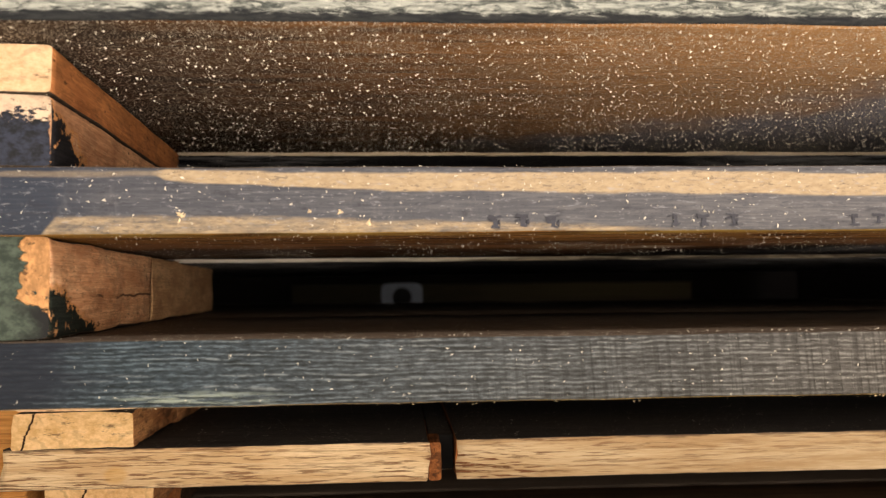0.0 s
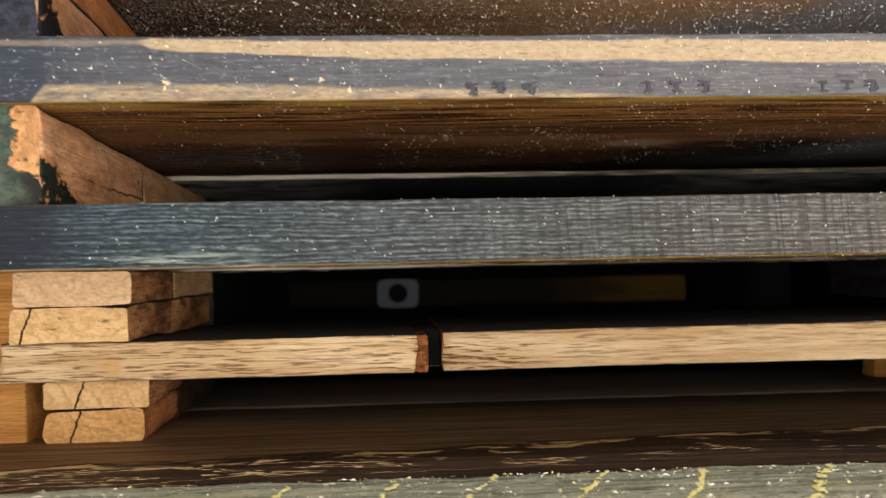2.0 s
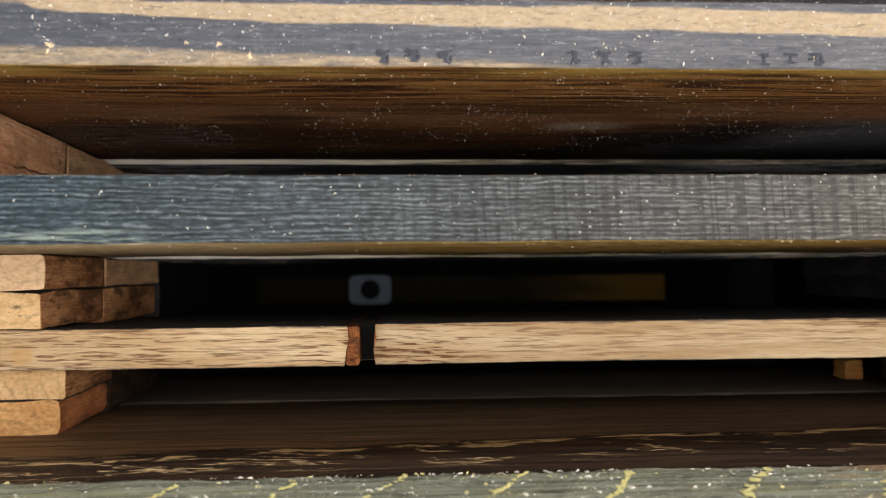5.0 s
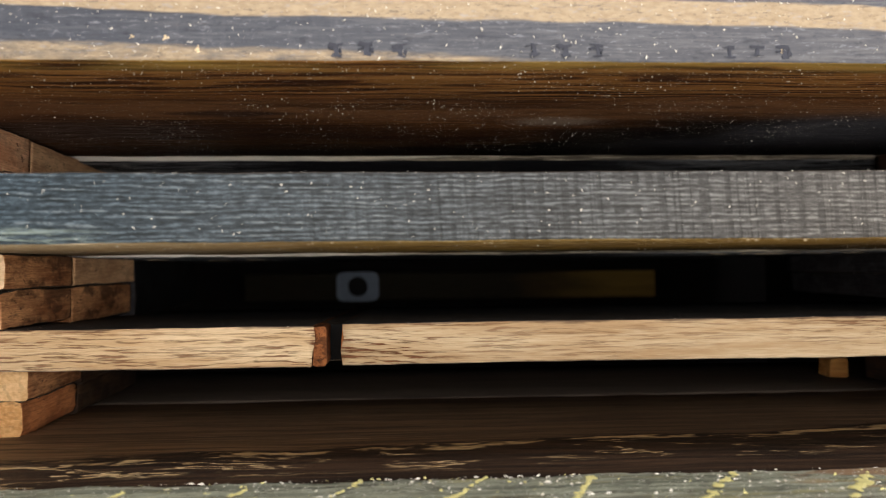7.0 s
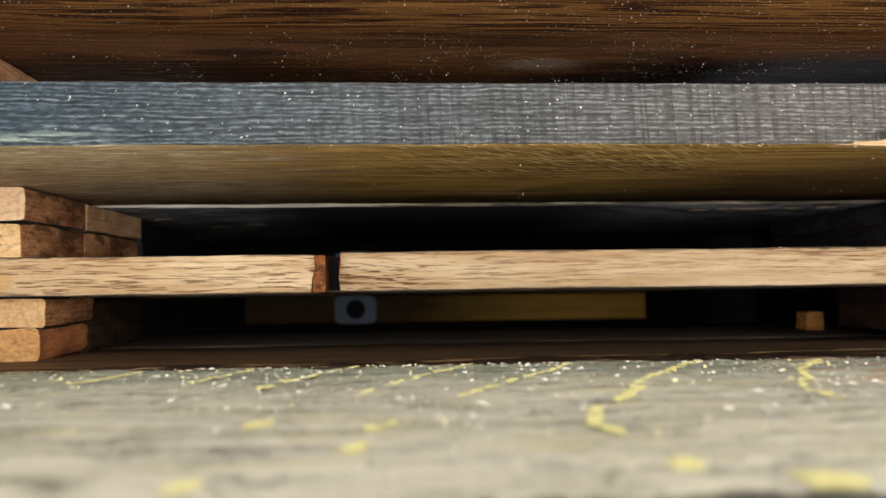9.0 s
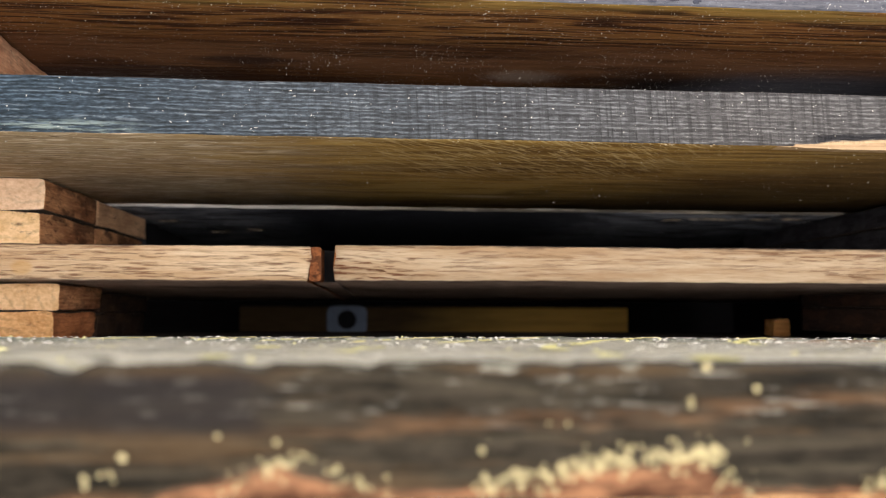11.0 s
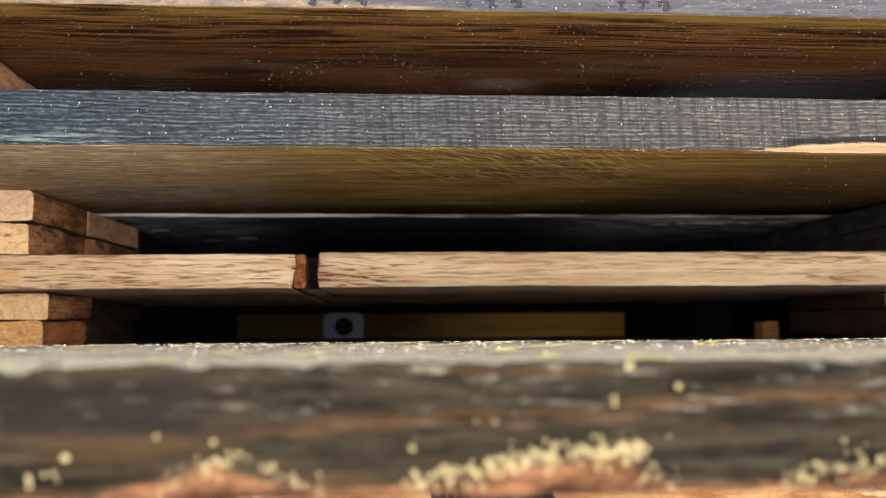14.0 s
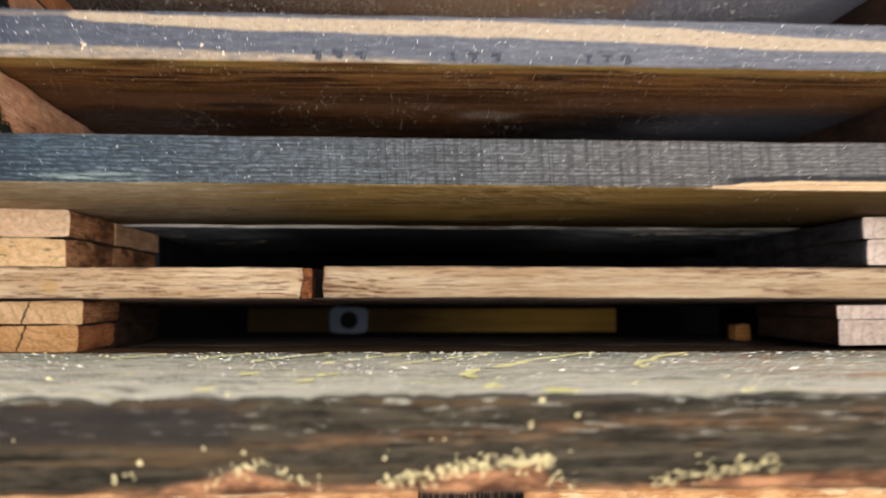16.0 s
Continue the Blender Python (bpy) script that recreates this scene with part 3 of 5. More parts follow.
# pale sawn edge with short reddish pores in rows, and a figure that fans out beside the gap
def pored_front(name, fan, off, tint=1.0):
    k = Mat(name)
    broad, fine, hair = grain(k, off=off)
    soft = k.noise((12, 40, 160), 4, 0.6, off + 2)
    c = k.mix(k.ramp(soft, 0.34, 0.66), tuple(q * tint for q in (0.60, 0.41, 0.225)), tuple(q * tint for q in (0.82, 0.64, 0.41)))
    c = k.mix(k.mul(k.ramp(hair, 0.48, 0.64), 0.35), c, (0.44, 0.27, 0.13))
    c = k.mix(k.mul(k.ramp(fine, 0.55, 0.68), 0.45), c, tuple(q * tint for q in (0.88, 0.72, 0.50)))
    near = k.ramp(k.add(k.x, k.mul(k.sub(soft, 0.5), 0.03)), fan[1], fan[0])
    lift = k.mul(k.mul(near, k.sub(k.x, fan[1])), 0.12)
    h = k.add(k.z, lift)
    wander = k.add(k.mul(k.noise((8, 3, 110), 4, 0.6, off + 4), 6.0), k.mul(k.noise((70, 3, 200), 2, 0.6, off + 6), 0.8))
    ring = waves(k, h, 240, wander)
    pore = k.noise((62, 60, 1250), 3, 0.68, off + 8, 0.15)
    rows = k.mul(k.ramp(ring, 0.15, 0.7), k.line(k.noise((9, 9, 60), 3, 0.6, off + 10), [(0.40, 0.15), (0.52, 0.9), (0.7, 1.0)]))
    busy = k.add(k.line(k.x, [(-0.18, 1.0), (0.0, 0.8), (0.05, 1.0), (0.10, 0.55), (0.2, 0.4), (0.26, 0.9), (0.4, 0.9)]), k.mul(near, 0.4))
    p = k.mul(k.mul(k.ramp(pore, 0.50, 0.57), rows), busy)
    c = k.mix(k.mul(p, 0.92), c, (0.20, 0.085, 0.040))
    long = k.mul(k.ramp(k.noise((18, 60, 700), 3, 0.6, off + 14, 0.3), 0.60, 0.67), k.line(k.x, [(-0.18, 0.35), (0.1, 0.15), (0.2, 0.3), (0.27, 0.9), (0.4, 0.9)]))
    c = k.mix(k.mul(long, 0.75), c, (0.15, 0.068, 0.032))
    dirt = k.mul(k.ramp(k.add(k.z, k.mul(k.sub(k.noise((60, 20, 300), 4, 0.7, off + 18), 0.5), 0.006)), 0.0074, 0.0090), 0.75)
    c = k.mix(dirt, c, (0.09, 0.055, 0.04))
    eye = spot_at_edge(k, -0.127, -0.003, 0.006, 0.004, soft)
    c = k.mix(k.mul(eye, 0.5), c, (0.62, 0.36, 0.11))
    return k.end(c, 0.72, k.sub(k.add(fine, k.mul(hair, 0.5)), k.mul(p, 0.8)), 0.0007)


def spot_at_edge(k, x, z, wide, high, rough):
    dx, dz = k.mul(k.sub(k.x, x), 1 / wide), k.mul(k.sub(k.z, z), 1 / high)
    d = k.add(k.op("SQRT", k.add(k.mul(dx, dx), k.mul(dz, dz))), k.mul(k.sub(rough, 0.5), 1.2))
    return k.ramp(d, 1.0, 0.5)


def end_grain(name, dark, light, off=0.0, stain=(0.09, 0.06, 0.04), amount=0.5, crack=None, heart=(-0.13, 0.03)):
    """Sawn lath end: growth arcs round a heart outside the piece, flecks, stains and a crack."""
    k = Mat(name)
    dx, dz = k.sub(k.x, heart[0]), k.sub(k.z, heart[1])
    r = k.op("SQRT", k.add(k.mul(dx, dx), k.mul(dz, dz)))
    arcs = waves(k, r, 150, k.mul(k.noise((60, 60, 80), 4, 0.65, off), 2.2))
    fleck = k.noise((420, 420, 620), 4, 0.7, off)
    soft = k.noise((45, 45, 80), 4, 0.65, off + 6)
    c = k.mix(k.ramp(k.add(k.mul(fleck, 0.5), k.mul(soft, 0.5)), 0.34, 0.64), dark, light)
    c = k.mix(k.mul(k.mul(k.ramp(arcs, 0.74, 0.98), k.ramp(soft, 0.42, 0.60)), 0.32), c, tuple(q * 0.42 for q in dark))
    smudge = k.mul(k.ramp(k.noise((150, 150, 420), 5, 0.75, off + 2), 0.54, 0.66), k.ramp(k.noise((40, 40, 90), 3, 0.6, off + 4), 0.44, 0.60))
    c = k.mix(k.mul(smudge, amount), c, stain)
    if crack is not None:
        wander = k.add(k.mul(k.z, 0.35), k.mul(k.sub(k.noise((120, 120, 420), 3, 0.6, off), 0.5), 0.0035))
        gap = k.ramp(k.op("ABSOLUTE", k.sub(k.sub(k.x, wander), crack)), 0.0006, 0.0003)
        c = k.mix(gap, c, (0.03, 0.015, 0.008))
        fleck = k.sub(fleck, k.mul(gap, 3.0))
    return k.end(c, 0.8, k.add(fleck, k.mul(arcs, 0.4)), 0.0005)


def chipped_paint(name, paint, paint2, bare, right, width, off=0.0, low=None, bare_top=None):
    """Front of a spacer: paint that has broken away towards its right-hand edge."""
    k = Mat(name)
    n = k.noise((95, 95, 130), 6, 0.7, off)
    e = k.add(k.sub(k.x, right), k.mul(k.sub(n, 0.5), width * 2.6))
    c = k.mix(k.ramp(k.noise((260, 260, 360), 5, 0.7, off + 2), 0.35, 0.65), paint, paint2)
    if low is not None:
        e = k.sub(e, k.mul(k.ramp(k.z, low, low - 0.008), width * 1.1))
        c = k.mix(k.mul(k.ramp(k.add(k.z, k.mul(k.sub(n, 0.5), 0.01)), low, low - 0.006), k.ramp(e, -width * 2.2, -width * 1.3)), c, (0.008, 0.009, 0.010))
    wood = k.mix(k.ramp(k.noise((320, 320, 220), 5, 0.75, off + 9), 0.36, 0.64), tuple(q * 0.5 for q in bare), bare)
    wood = k.mix(k.mul(k.ramp(k.noise((170, 170, 260), 5, 0.75, off + 21), 0.58, 0.64), 0.8), wood, (0.07, 0.028, 0.012))
    wood = k.mix(k.ramp(k.noise((150, 150, 220), 5, 0.75, off + 14), 0.60, 0.63), wood, paint)
    c = k.mix(k.ramp(e, -width, -width * 0.88), c, wood)
    if bare_top is not None:
        c = k.mix(k.ramp(k.add(k.z, k.mul(k.sub(k.noise((120, 120, 170), 6, 0.8, off + 31), 0.5), 0.030)), bare_top, bare_top + 0.0012), c, k.mix(k.ramp(n, 0.35, 0.65), (0.30, 0.22, 0.17), (0.66, 0.50, 0.37)))
    return k.end(c, 0.6, k.add(n, k.ramp(e, -width * 0.88, -width)), 0.0009)


def spacer_side(name, dark, light, off, blot=(0.09, 0.04, 0.02), amount=0.4, split=None, patch=1.0, corner=None):
    """corner: paint that laps round from the front, its reach at the top and foot, and the height of the side."""
    k = Mat(name)
    broad, fine, hair = grain(k, ALONG_Y, off)
    soft = k.noise((40, 22, 60), 4, 0.65, off + 30)
    c = k.mix(k.ramp(k.add(k.mul(fine, 0.4), k.mul(soft, 0.6)), 0.36, 0.64), dark, light)
    c = k.mix(k.mul(k.ramp(hair, 0.52, 0.66), 0.4), c, tuple(q * 0.5 for q in dark))
    pits = k.mul(k.ramp(k.noise((300, 190, 420), 4, 0.7, off), 0.60, 0.66), k.ramp(soft, 0.40, 0.56))
    c = k.mix(k.mul(pits, 0.8), c, blot)
    c = k.mix(k.mul(k.ramp(k.noise((75 * patch, 55 * patch, 120 * patch), 5, 0.7, off), 0.47, 0.58 + 0.1 * (1 - patch)), amount), c, blot)
    c = k.mix(k.mul(k.ramp(k.noise((180, 110, 260), 5, 0.75, off + 33), 0.60, 0.68), 0.4), c, tuple(min(q * 1.35, 0.9) for q in light))
    if split is not None:
        crack = k.ramp(k.op("ABSOLUTE", k.sub(k.add(k.z, k.mul(k.sub(k.noise((20, 45, 20), 4, 0.65, off + 8), 0.5), 0.006)), split)), 0.0006, 0.0003)
        c = k.mix(k.mul(crack, k.mul(k.ramp(k.noise((20, 30, 20), 2, 0.5, off + 9), 0.4, 0.5), 0.85)), c, blot)
        pits = k.add(pits, crack)
    if corner:
        paint, high, low, tall = corner
        reach = k.line(k.z, [(-tall / 2, low), (tall / 2, high)])
        rag = k.mul(k.sub(k.noise((95, 80, 120), 6, 0.75, off + 41), 0.5), 0.060)
        e = k.sub(k.add(k.y, rag), reach)
        left = k.mul(k.ramp(e, 0.0008, -0.0004), k.ramp(k.noise((190, 150, 210), 5, 0.7, off + 44), 0.62, 0.58))
        c = k.mix(left, c, k.mix(k.ramp(fine, 0.4, 0.6), tuple(q * 0.5 for q in paint), paint))
        c = k.mix(k.mul(k.mul(k.ramp(e, 0.007, 0.001), k.inv(left)), 0.6), c, (0.62, 0.27, 0.075))
        pits = k.sub(pits, k.mul(left, 0.6))
    return k.end(c, 0.78, k.sub(k.add(fine, soft), pits), 0.0008)


def torn_wood(name):
    k = Mat(name)
    broad, fine, hair = grain(k, off=71)
    soft = k.noise((38, 38, 70), 5, 0.65, 3)
    c = k.mix(k.ramp(soft, 0.36, 0.64), (0.40, 0.165, 0.055), (0.78, 0.46, 0.20))
    c = k.mix(k.mul(k.ramp(k.noise((30, 60, 120), 5, 0.7, 9), 0.52, 0.62), 0.8), c, (0.88, 0.68, 0.40))
    c = k.mix(k.mul(k.ramp(k.noise((160, 160, 260), 5, 0.75, 14), 0.56, 0.66), 0.55), c, (0.25, 0.09, 0.03))
    c = k.mix(k.mul(k.ramp(fine, 0.52, 0.66), 0.35), c, (0.30, 0.13, 0.05))
    return k.end(c, 0.8, k.add(soft, fine), 0.0009)


def bristly(name):
    k = Mat(name)
    n = k.noise((900, 200, 60), 3, 0.7, 5)
    c = k.mix(k.ramp(n, 0.45, 0.66), (0.010, 0.008, 0.006), (0.13, 0.085, 0.05))
    return k.end(c, 0.85, n, 0.0015)


# yellow beam; shade over its left part is painted in as darker colour
def shaded_beam(name, shade_tone, paint, edge):
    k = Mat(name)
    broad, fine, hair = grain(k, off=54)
    c = k.mix(k.ramp(fine, 0.35, 0.65), tuple(q * 0.6 for q in shade_tone), shade_tone)
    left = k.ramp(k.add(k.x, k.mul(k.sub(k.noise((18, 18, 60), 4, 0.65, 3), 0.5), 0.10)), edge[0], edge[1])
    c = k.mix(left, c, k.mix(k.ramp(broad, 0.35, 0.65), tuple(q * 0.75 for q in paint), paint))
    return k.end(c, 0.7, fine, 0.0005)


M_A_FRONT = striped_edge("rubbed dark blue paint")
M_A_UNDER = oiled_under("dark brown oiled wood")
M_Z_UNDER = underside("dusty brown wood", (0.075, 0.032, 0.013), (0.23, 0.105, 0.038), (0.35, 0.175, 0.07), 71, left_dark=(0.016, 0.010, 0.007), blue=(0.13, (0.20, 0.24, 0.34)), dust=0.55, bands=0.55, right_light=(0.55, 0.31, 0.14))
M_C_UNDER = olive_under("olive brown wood")
M_D_UNDER = underside("dark planed wood", (0.22, 0.16, 0.12), (0.38, 0.28, 0.21), (0.5, 0.39, 0.3), 91)
M_C_FRONT = sawn_edge("grey green sawn wood")
M_TOP = raw_wood("dusty dark wood top", (0.045, 0.032, 0.024), (0.12, 0.09, 0.065), off=4, dust=0.1)
M_TOP_DARK = raw_wood("blackened wood top", (0.014, 0.013, 0.014), (0.045, 0.04, 0.038), off=9, dust=0.04)
M_TOP_PLAIN = raw_wood("dark grey brown wood", (0.028, 0.021, 0.017), (0.085, 0.065, 0.05), off=6, streak=0.8)
M_Z_FRONT = frayed_front("frayed grey green wood")
M_D_FRONT = pored_front("pale sawn wood", (0.012, -0.015), 24)
M_D_FRONT_LONG = pored_front("pale sawn wood with fanning figure", (0.025, 0.075), 27, 0.82)
M_REAR = raw_wood("pale sawn rear edge", (0.4, 0.32, 0.22), (0.66, 0.58, 0.45), off=34)
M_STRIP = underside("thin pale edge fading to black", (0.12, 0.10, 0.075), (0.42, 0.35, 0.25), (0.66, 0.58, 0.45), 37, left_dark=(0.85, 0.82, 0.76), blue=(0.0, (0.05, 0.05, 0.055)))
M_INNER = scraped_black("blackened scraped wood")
M_E_TOP, M_E_FRONT, M_F_TOP = yellow_marks("grey green wood with worn paint"), worn_front("worn dark edge"), flaked_top("flaked brown paint")
M_ORANGE = spacer_side("orange brown wood", (0.36, 0.125, 0.045), (0.66, 0.27, 0.10), 3, amount=0.3)
M_PINK = spacer_side("pinkish brown wood", (0.48, 0.22, 0.115), (0.86, 0.5, 0.29), 8, amount=0.3, corner=((0.016, 0.016, 0.020), -0.006, 0.040, 0.023))
M_SPLIT = spacer_side("split pinkish brown wood", (0.58, 0.27, 0.135), (0.90, 0.55, 0.32), 9, amount=0.3, split=-0.003, corner=((0.020, 0.027, 0.022), -0.040, 0.050, 0.033))
M_BROWN = spacer_side("mottled brown wood", (0.29, 0.115, 0.045), (0.74, 0.38, 0.17), 13, blot=(0.050, 0.020, 0.010), amount=0.75, patch=0.6)
M_TAN = spacer_side("tan planed wood", (0.50, 0.27, 0.135), (0.80, 0.51, 0.28), 15, blot=(0.16, 0.08, 0.04), amount=0.3, patch=0.6)
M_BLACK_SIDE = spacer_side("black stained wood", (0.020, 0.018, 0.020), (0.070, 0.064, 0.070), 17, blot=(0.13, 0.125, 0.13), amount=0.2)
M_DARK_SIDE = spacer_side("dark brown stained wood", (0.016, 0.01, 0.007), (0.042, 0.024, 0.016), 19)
M_DEEP_BLACK = spacer_side("near-black wood", (0.005, 0.005, 0.006), (0.014, 0.013, 0.014), 23, blot=(0.03, 0.03, 0.034), amount=0.2)
M_DEEP_BROWN = spacer_side("very dark brown wood", (0.020, 0.011, 0.007), (0.10, 0.055, 0.028), 21, blot=(0.012, 0.008, 0.006), amount=0.6, patch=0.6)
M_END = end_grain("pale end grain", (0.60, 0.38, 0.21), (0.86, 0.63, 0.41), 1, amount=0.75)
M_END_LONG = end_grain("pale cracked end grain", (0.58, 0.36, 0.15), (0.84, 0.59, 0.32), 2, amount=0.8, crack=-0.1655)
M_END_SPLIT = end_grain("split end grain", (0.58, 0.34, 0.14), (0.84, 0.58, 0.31), 3, amount=0.5, crack=-0.148, heart=(-0.19, -0.02))
M_END_LOW = end_grain("orange split end grain", (0.52, 0.26, 0.085), (0.82, 0.5, 0.22), 4, amount=0.4, crack=-0.150)
M_END_GREY = end_grain("greyish end grain", (0.5, 0.38, 0.29), (0.82, 0.68, 0.57), 5, amount=0.25)
M_BLUE_CHIP = chipped_paint("chipped blue black paint", (0.007, 0.008, 0.010), (0.026, 0.033, 0.056), (0.5, 0.27, 0.15), -0.1105, 0.002, 2, bare_top=0.0055)
M_GREEN_CHIP = chipped_paint("chipped dark green paint", (0.022, 0.034, 0.027), (0.062, 0.086, 0.068), (0.56, 0.29, 0.12), -0.1125, 0.009, 6, low=-0.002)
M_POST = raw_wood("orange post wood", (0.4, 0.17, 0.04), (0.74, 0.38, 0.12), off=44, streak=0.6, pores=0.4)
# upper beams get darker copies: their depth shade is in the colour
M_BEAM = shaded_beam("yellow paint with shade painted on the left", (0.075, 0.045, 0.015), (0.62, 0.37, 0.075), (-0.06, 0.14))
M_BEAM_DIM = shaded_beam("yellow beam paint dimmed for shade", (0.018, 0.014, 0.006), (0.24, 0.145, 0.03), (0.06, 0.24))
M_BEAM_DARK = shaded_beam("beam colour darkened for shade", (0.022, 0.019, 0.010), (0.060, 0.050, 0.026), (-0.1, 0.1))
M_LOW, M_BRISTLE = torn_wood("torn orange wood"), bristly("frayed blackened end")


def plain(name, colour, rough=0.6, metal=0.0, vary=0.25):
    k = Mat(name)
    n = k.noise((180, 180, 180), 5, 0.65)
    return k.end(k.mix(n, tuple(q * (1 - vary) for q in colour), tuple(min(1, q * (1 + vary)) for q in colour)), rough, n, 0.0004, metal)


M_METAL = plain("dull zinc plate", (0.12, 0.145, 0.185), 0.5, 0.5)
M_HOLE = plain("near-black for bolt holes and gap shade", (0.01, 0.01, 0.011), 0.8)
# near-black colour standing in for the shade deep behind the stack
k = Mat("near-black shade backing")
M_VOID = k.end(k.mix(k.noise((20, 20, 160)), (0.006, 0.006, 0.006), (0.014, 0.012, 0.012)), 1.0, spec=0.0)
M_DUST = plain("pale sawdust", (0.8, 0.76, 0.66), 0.8)
M_YELLOW = plain("yellow paint remains", (0.78, 0.71, 0.30), 0.7, vary=0.3)
M_CRUMB = plain("pale yellow crumbs", (0.55, 0.47, 0.24), 0.85, vary=0.2)
M_INK = plain("faded black stamp", (0.045, 0.048, 0.062), 0.7, vary=0.8)
M_TORN = raw_wood("torn cream wood", (0.36, 0.235, 0.12), (0.58, 0.42, 0.24), off=63, streak=0.7)
M_CHIP = plain("cream wood chip", (0.72, 0.58, 0.38), 0.7)
M_RUST = spacer_side("rust brown resin", (0.10, 0.028, 0.008), (0.40, 0.15, 0.05), 25, blot=(0.03, 0.012, 0.006), amount=0.6, patch=2.2)
M_WALL = plain("painted plaster", (0.62, 0.6, 0.56), 0.9, vary=0.08)
M_FLOOR = plain("grey concrete", (0.3, 0.29, 0.27), 0.85)


# ---- building ----
def link(name, bm, mats, parent=None, m=None, label=""):
    me = bpy.data.meshes.new(name)
    bm.normal_update()
    bm.to_mesh(me)
    bm.free()
    for q in (mats if isinstance(mats, (tuple, list)) else (mats,)):
        me.materials.append(q)
    ob = new(name, me)
    if m is not None:
        ob.matrix_basis = m
    ob.parent = parent
    if label:
        ob["label"] = label
    return ob


def part(name, bm, material, parent, label="", m=None):
    return link(name, bm, material, parent, m, label)


def stick(length, width, height, axis=0, seg=60, rad=0.0012, wob=0.0004, seed=0.0, ragged=0.0, bow=0.0):
    """A sawn timber with worn, slightly wavering edges: rounded section, lofted along x (axis 0), y (1) or z (2), centred."""
    bm = bmesh.new()
    a, b = width / 2, height / 2
    sec = []
    for cx, cy, start in ((a - rad, b - rad, 0), (-a + rad, b - rad, 90), (-a + rad, -b + rad, 180), (a - rad, -b + rad, 270)):
        for d in (0, 45, 90):
            sec.append((cx + rad * math.cos(radians(start + d)), cy + rad * math.sin(radians(start + d))))
    mids = []
    for i, (p, q) in enumerate(sec):
        mids.append((p, q))
        nx = sec[(i + 1) % len(sec)]
        if i % 3 == 2:
            mids += [(p + (nx[0] - p) * f, q + (nx[1] - q) * f) for f in (0.33, 0.67)]
    sec = mids
    rings = []
    for i in range(seg + 1):
        s = -length / 2 + length * i / seg
        ring = []
        for p, q in sec:
            w = noise.noise_vector(Vector((s * 35 + seed, p * 60 + seed * 0.7, q * 60))) * wob
            w += noise.noise_vector(Vector((s * 220, p * 200 + seed, q * 200))) * wob * 0.45
            e = s
            if i in (0, seg) and ragged:
                e += noise.noise(Vector((p * 400, q * 500, seed))) * ragged
            lift = bow * (4 * (s / length) ** 2)
            co = (e, p + w.y, q + w.z + lift) if axis == 0 else (p + w.y, e, q + w.z + lift) if axis == 1 else (p + w.y, q + w.z, e)
            ring.append(bm.verts.new(co))
        rings.append(ring)
    n = len(sec)
    for r0, r1 in zip(rings, rings[1:]):
        for j in range(n):
            bm.faces.new((r0[j], r0[(j + 1) % n], r1[(j + 1) % n], r1[j]))
    bm.faces.new(rings[0])
    bm.faces.new(rings[-1])
    bmesh.ops.recalc_face_normals(bm, faces=bm.faces)
    return bm


def faced(bm, front=0, under=1, top=2, rear=3, side=4):
    """Slots by the way that each face looks."""
    bm.normal_update()
    for f in bm.faces:
        x, y, z = f.normal
        f.smooth = len(f.verts) == 4
        f.material_index = side if abs(x) > 0.75 else (under if z < -0.7 else top if z > 0.7 else front if y < 0 else rear)
    return bm


def plank(name, x0, x1, y0, y1, z0, z1, mats, label, turn=0.0, pitch=0.0, roll=0.0, group="stacked planks", notch=0.0, **kw):
    """mats: front, underside, top, rear, ends."""
    bm = faced(stick(x1 - x0, y1 - y0, z1 - z0, 0, kw.pop("seg", 150), **kw))
    for v in bm.verts:
        v.co.x += (x0 + x1) / 2
        if notch and v.co.y < (y0 - y1) / 2 + 0.004:
            bite = max(0.0, noise.noise(Vector((v.co.x * 85, 3.0, 9.0))) + 0.6 * noise.noise(Vector((v.co.x * 260, 5.0, 2.0))) - 0.1)
            if v.co.z > 0:
                v.co.z -= notch * bite * 1.5
                v.co.y += notch * bite * 1.2
            else:
                v.co.z += notch * 0.5 * max(0.0, noise.noise(Vector((v.co.x * 80, 7.0, 1.0))))
    ob = link(name, bm, mats, None, pose(0, (y0 + y1) / 2, (z0 + z1) / 2, pitch, roll, turn))
    return tagged(ob, label, "plank", group)


def spacer(x0, x1, y0, y1, z0, z1, mats, label, turn=0.0, name="spacer", **kw):
    """A short lath that lies across the stack. mats: front, side, rest."""
    bm = stick(y1 - y0, x1 - x0, z1 - z0, 1, kw.pop("seg", 40), **kw)
    bm.normal_update()
    xc = (x0 + x1) / 2
    for f in bm.faces:
        f.smooth = len(f.verts) == 4
        f.material_index = 0 if f.normal.y < -0.7 else 1 if abs(f.normal.x) > 0.6 else 2
    for v in bm.verts:
        v.co.x += xc
        v.co.y += (y1 - y0) / 2
    pivot = x1 if x1 < 0 else x0
    m = pose(pivot, y0, (z0 + z1) / 2, 0, 0, turn) @ pose(-pivot, 0, 0)
    ob = link(name, bm, mats, None, m)
    return tagged(ob, label, "spacer", "spacers between planks")


# ---- room ----
def slab(name, lo, hi, mat, label):
    bm = bmesh.new()
    bmesh.ops.create_cube(bm, size=1)
    for v in bm.verts:
        v.co = Vector([(lo[i] + hi[i]) / 2 + v.co[i] * (hi[i] - lo[i]) for i in range(3)])
    return tagged(link(name, bm, mat), label, name.split("_")[0], kind="structure")


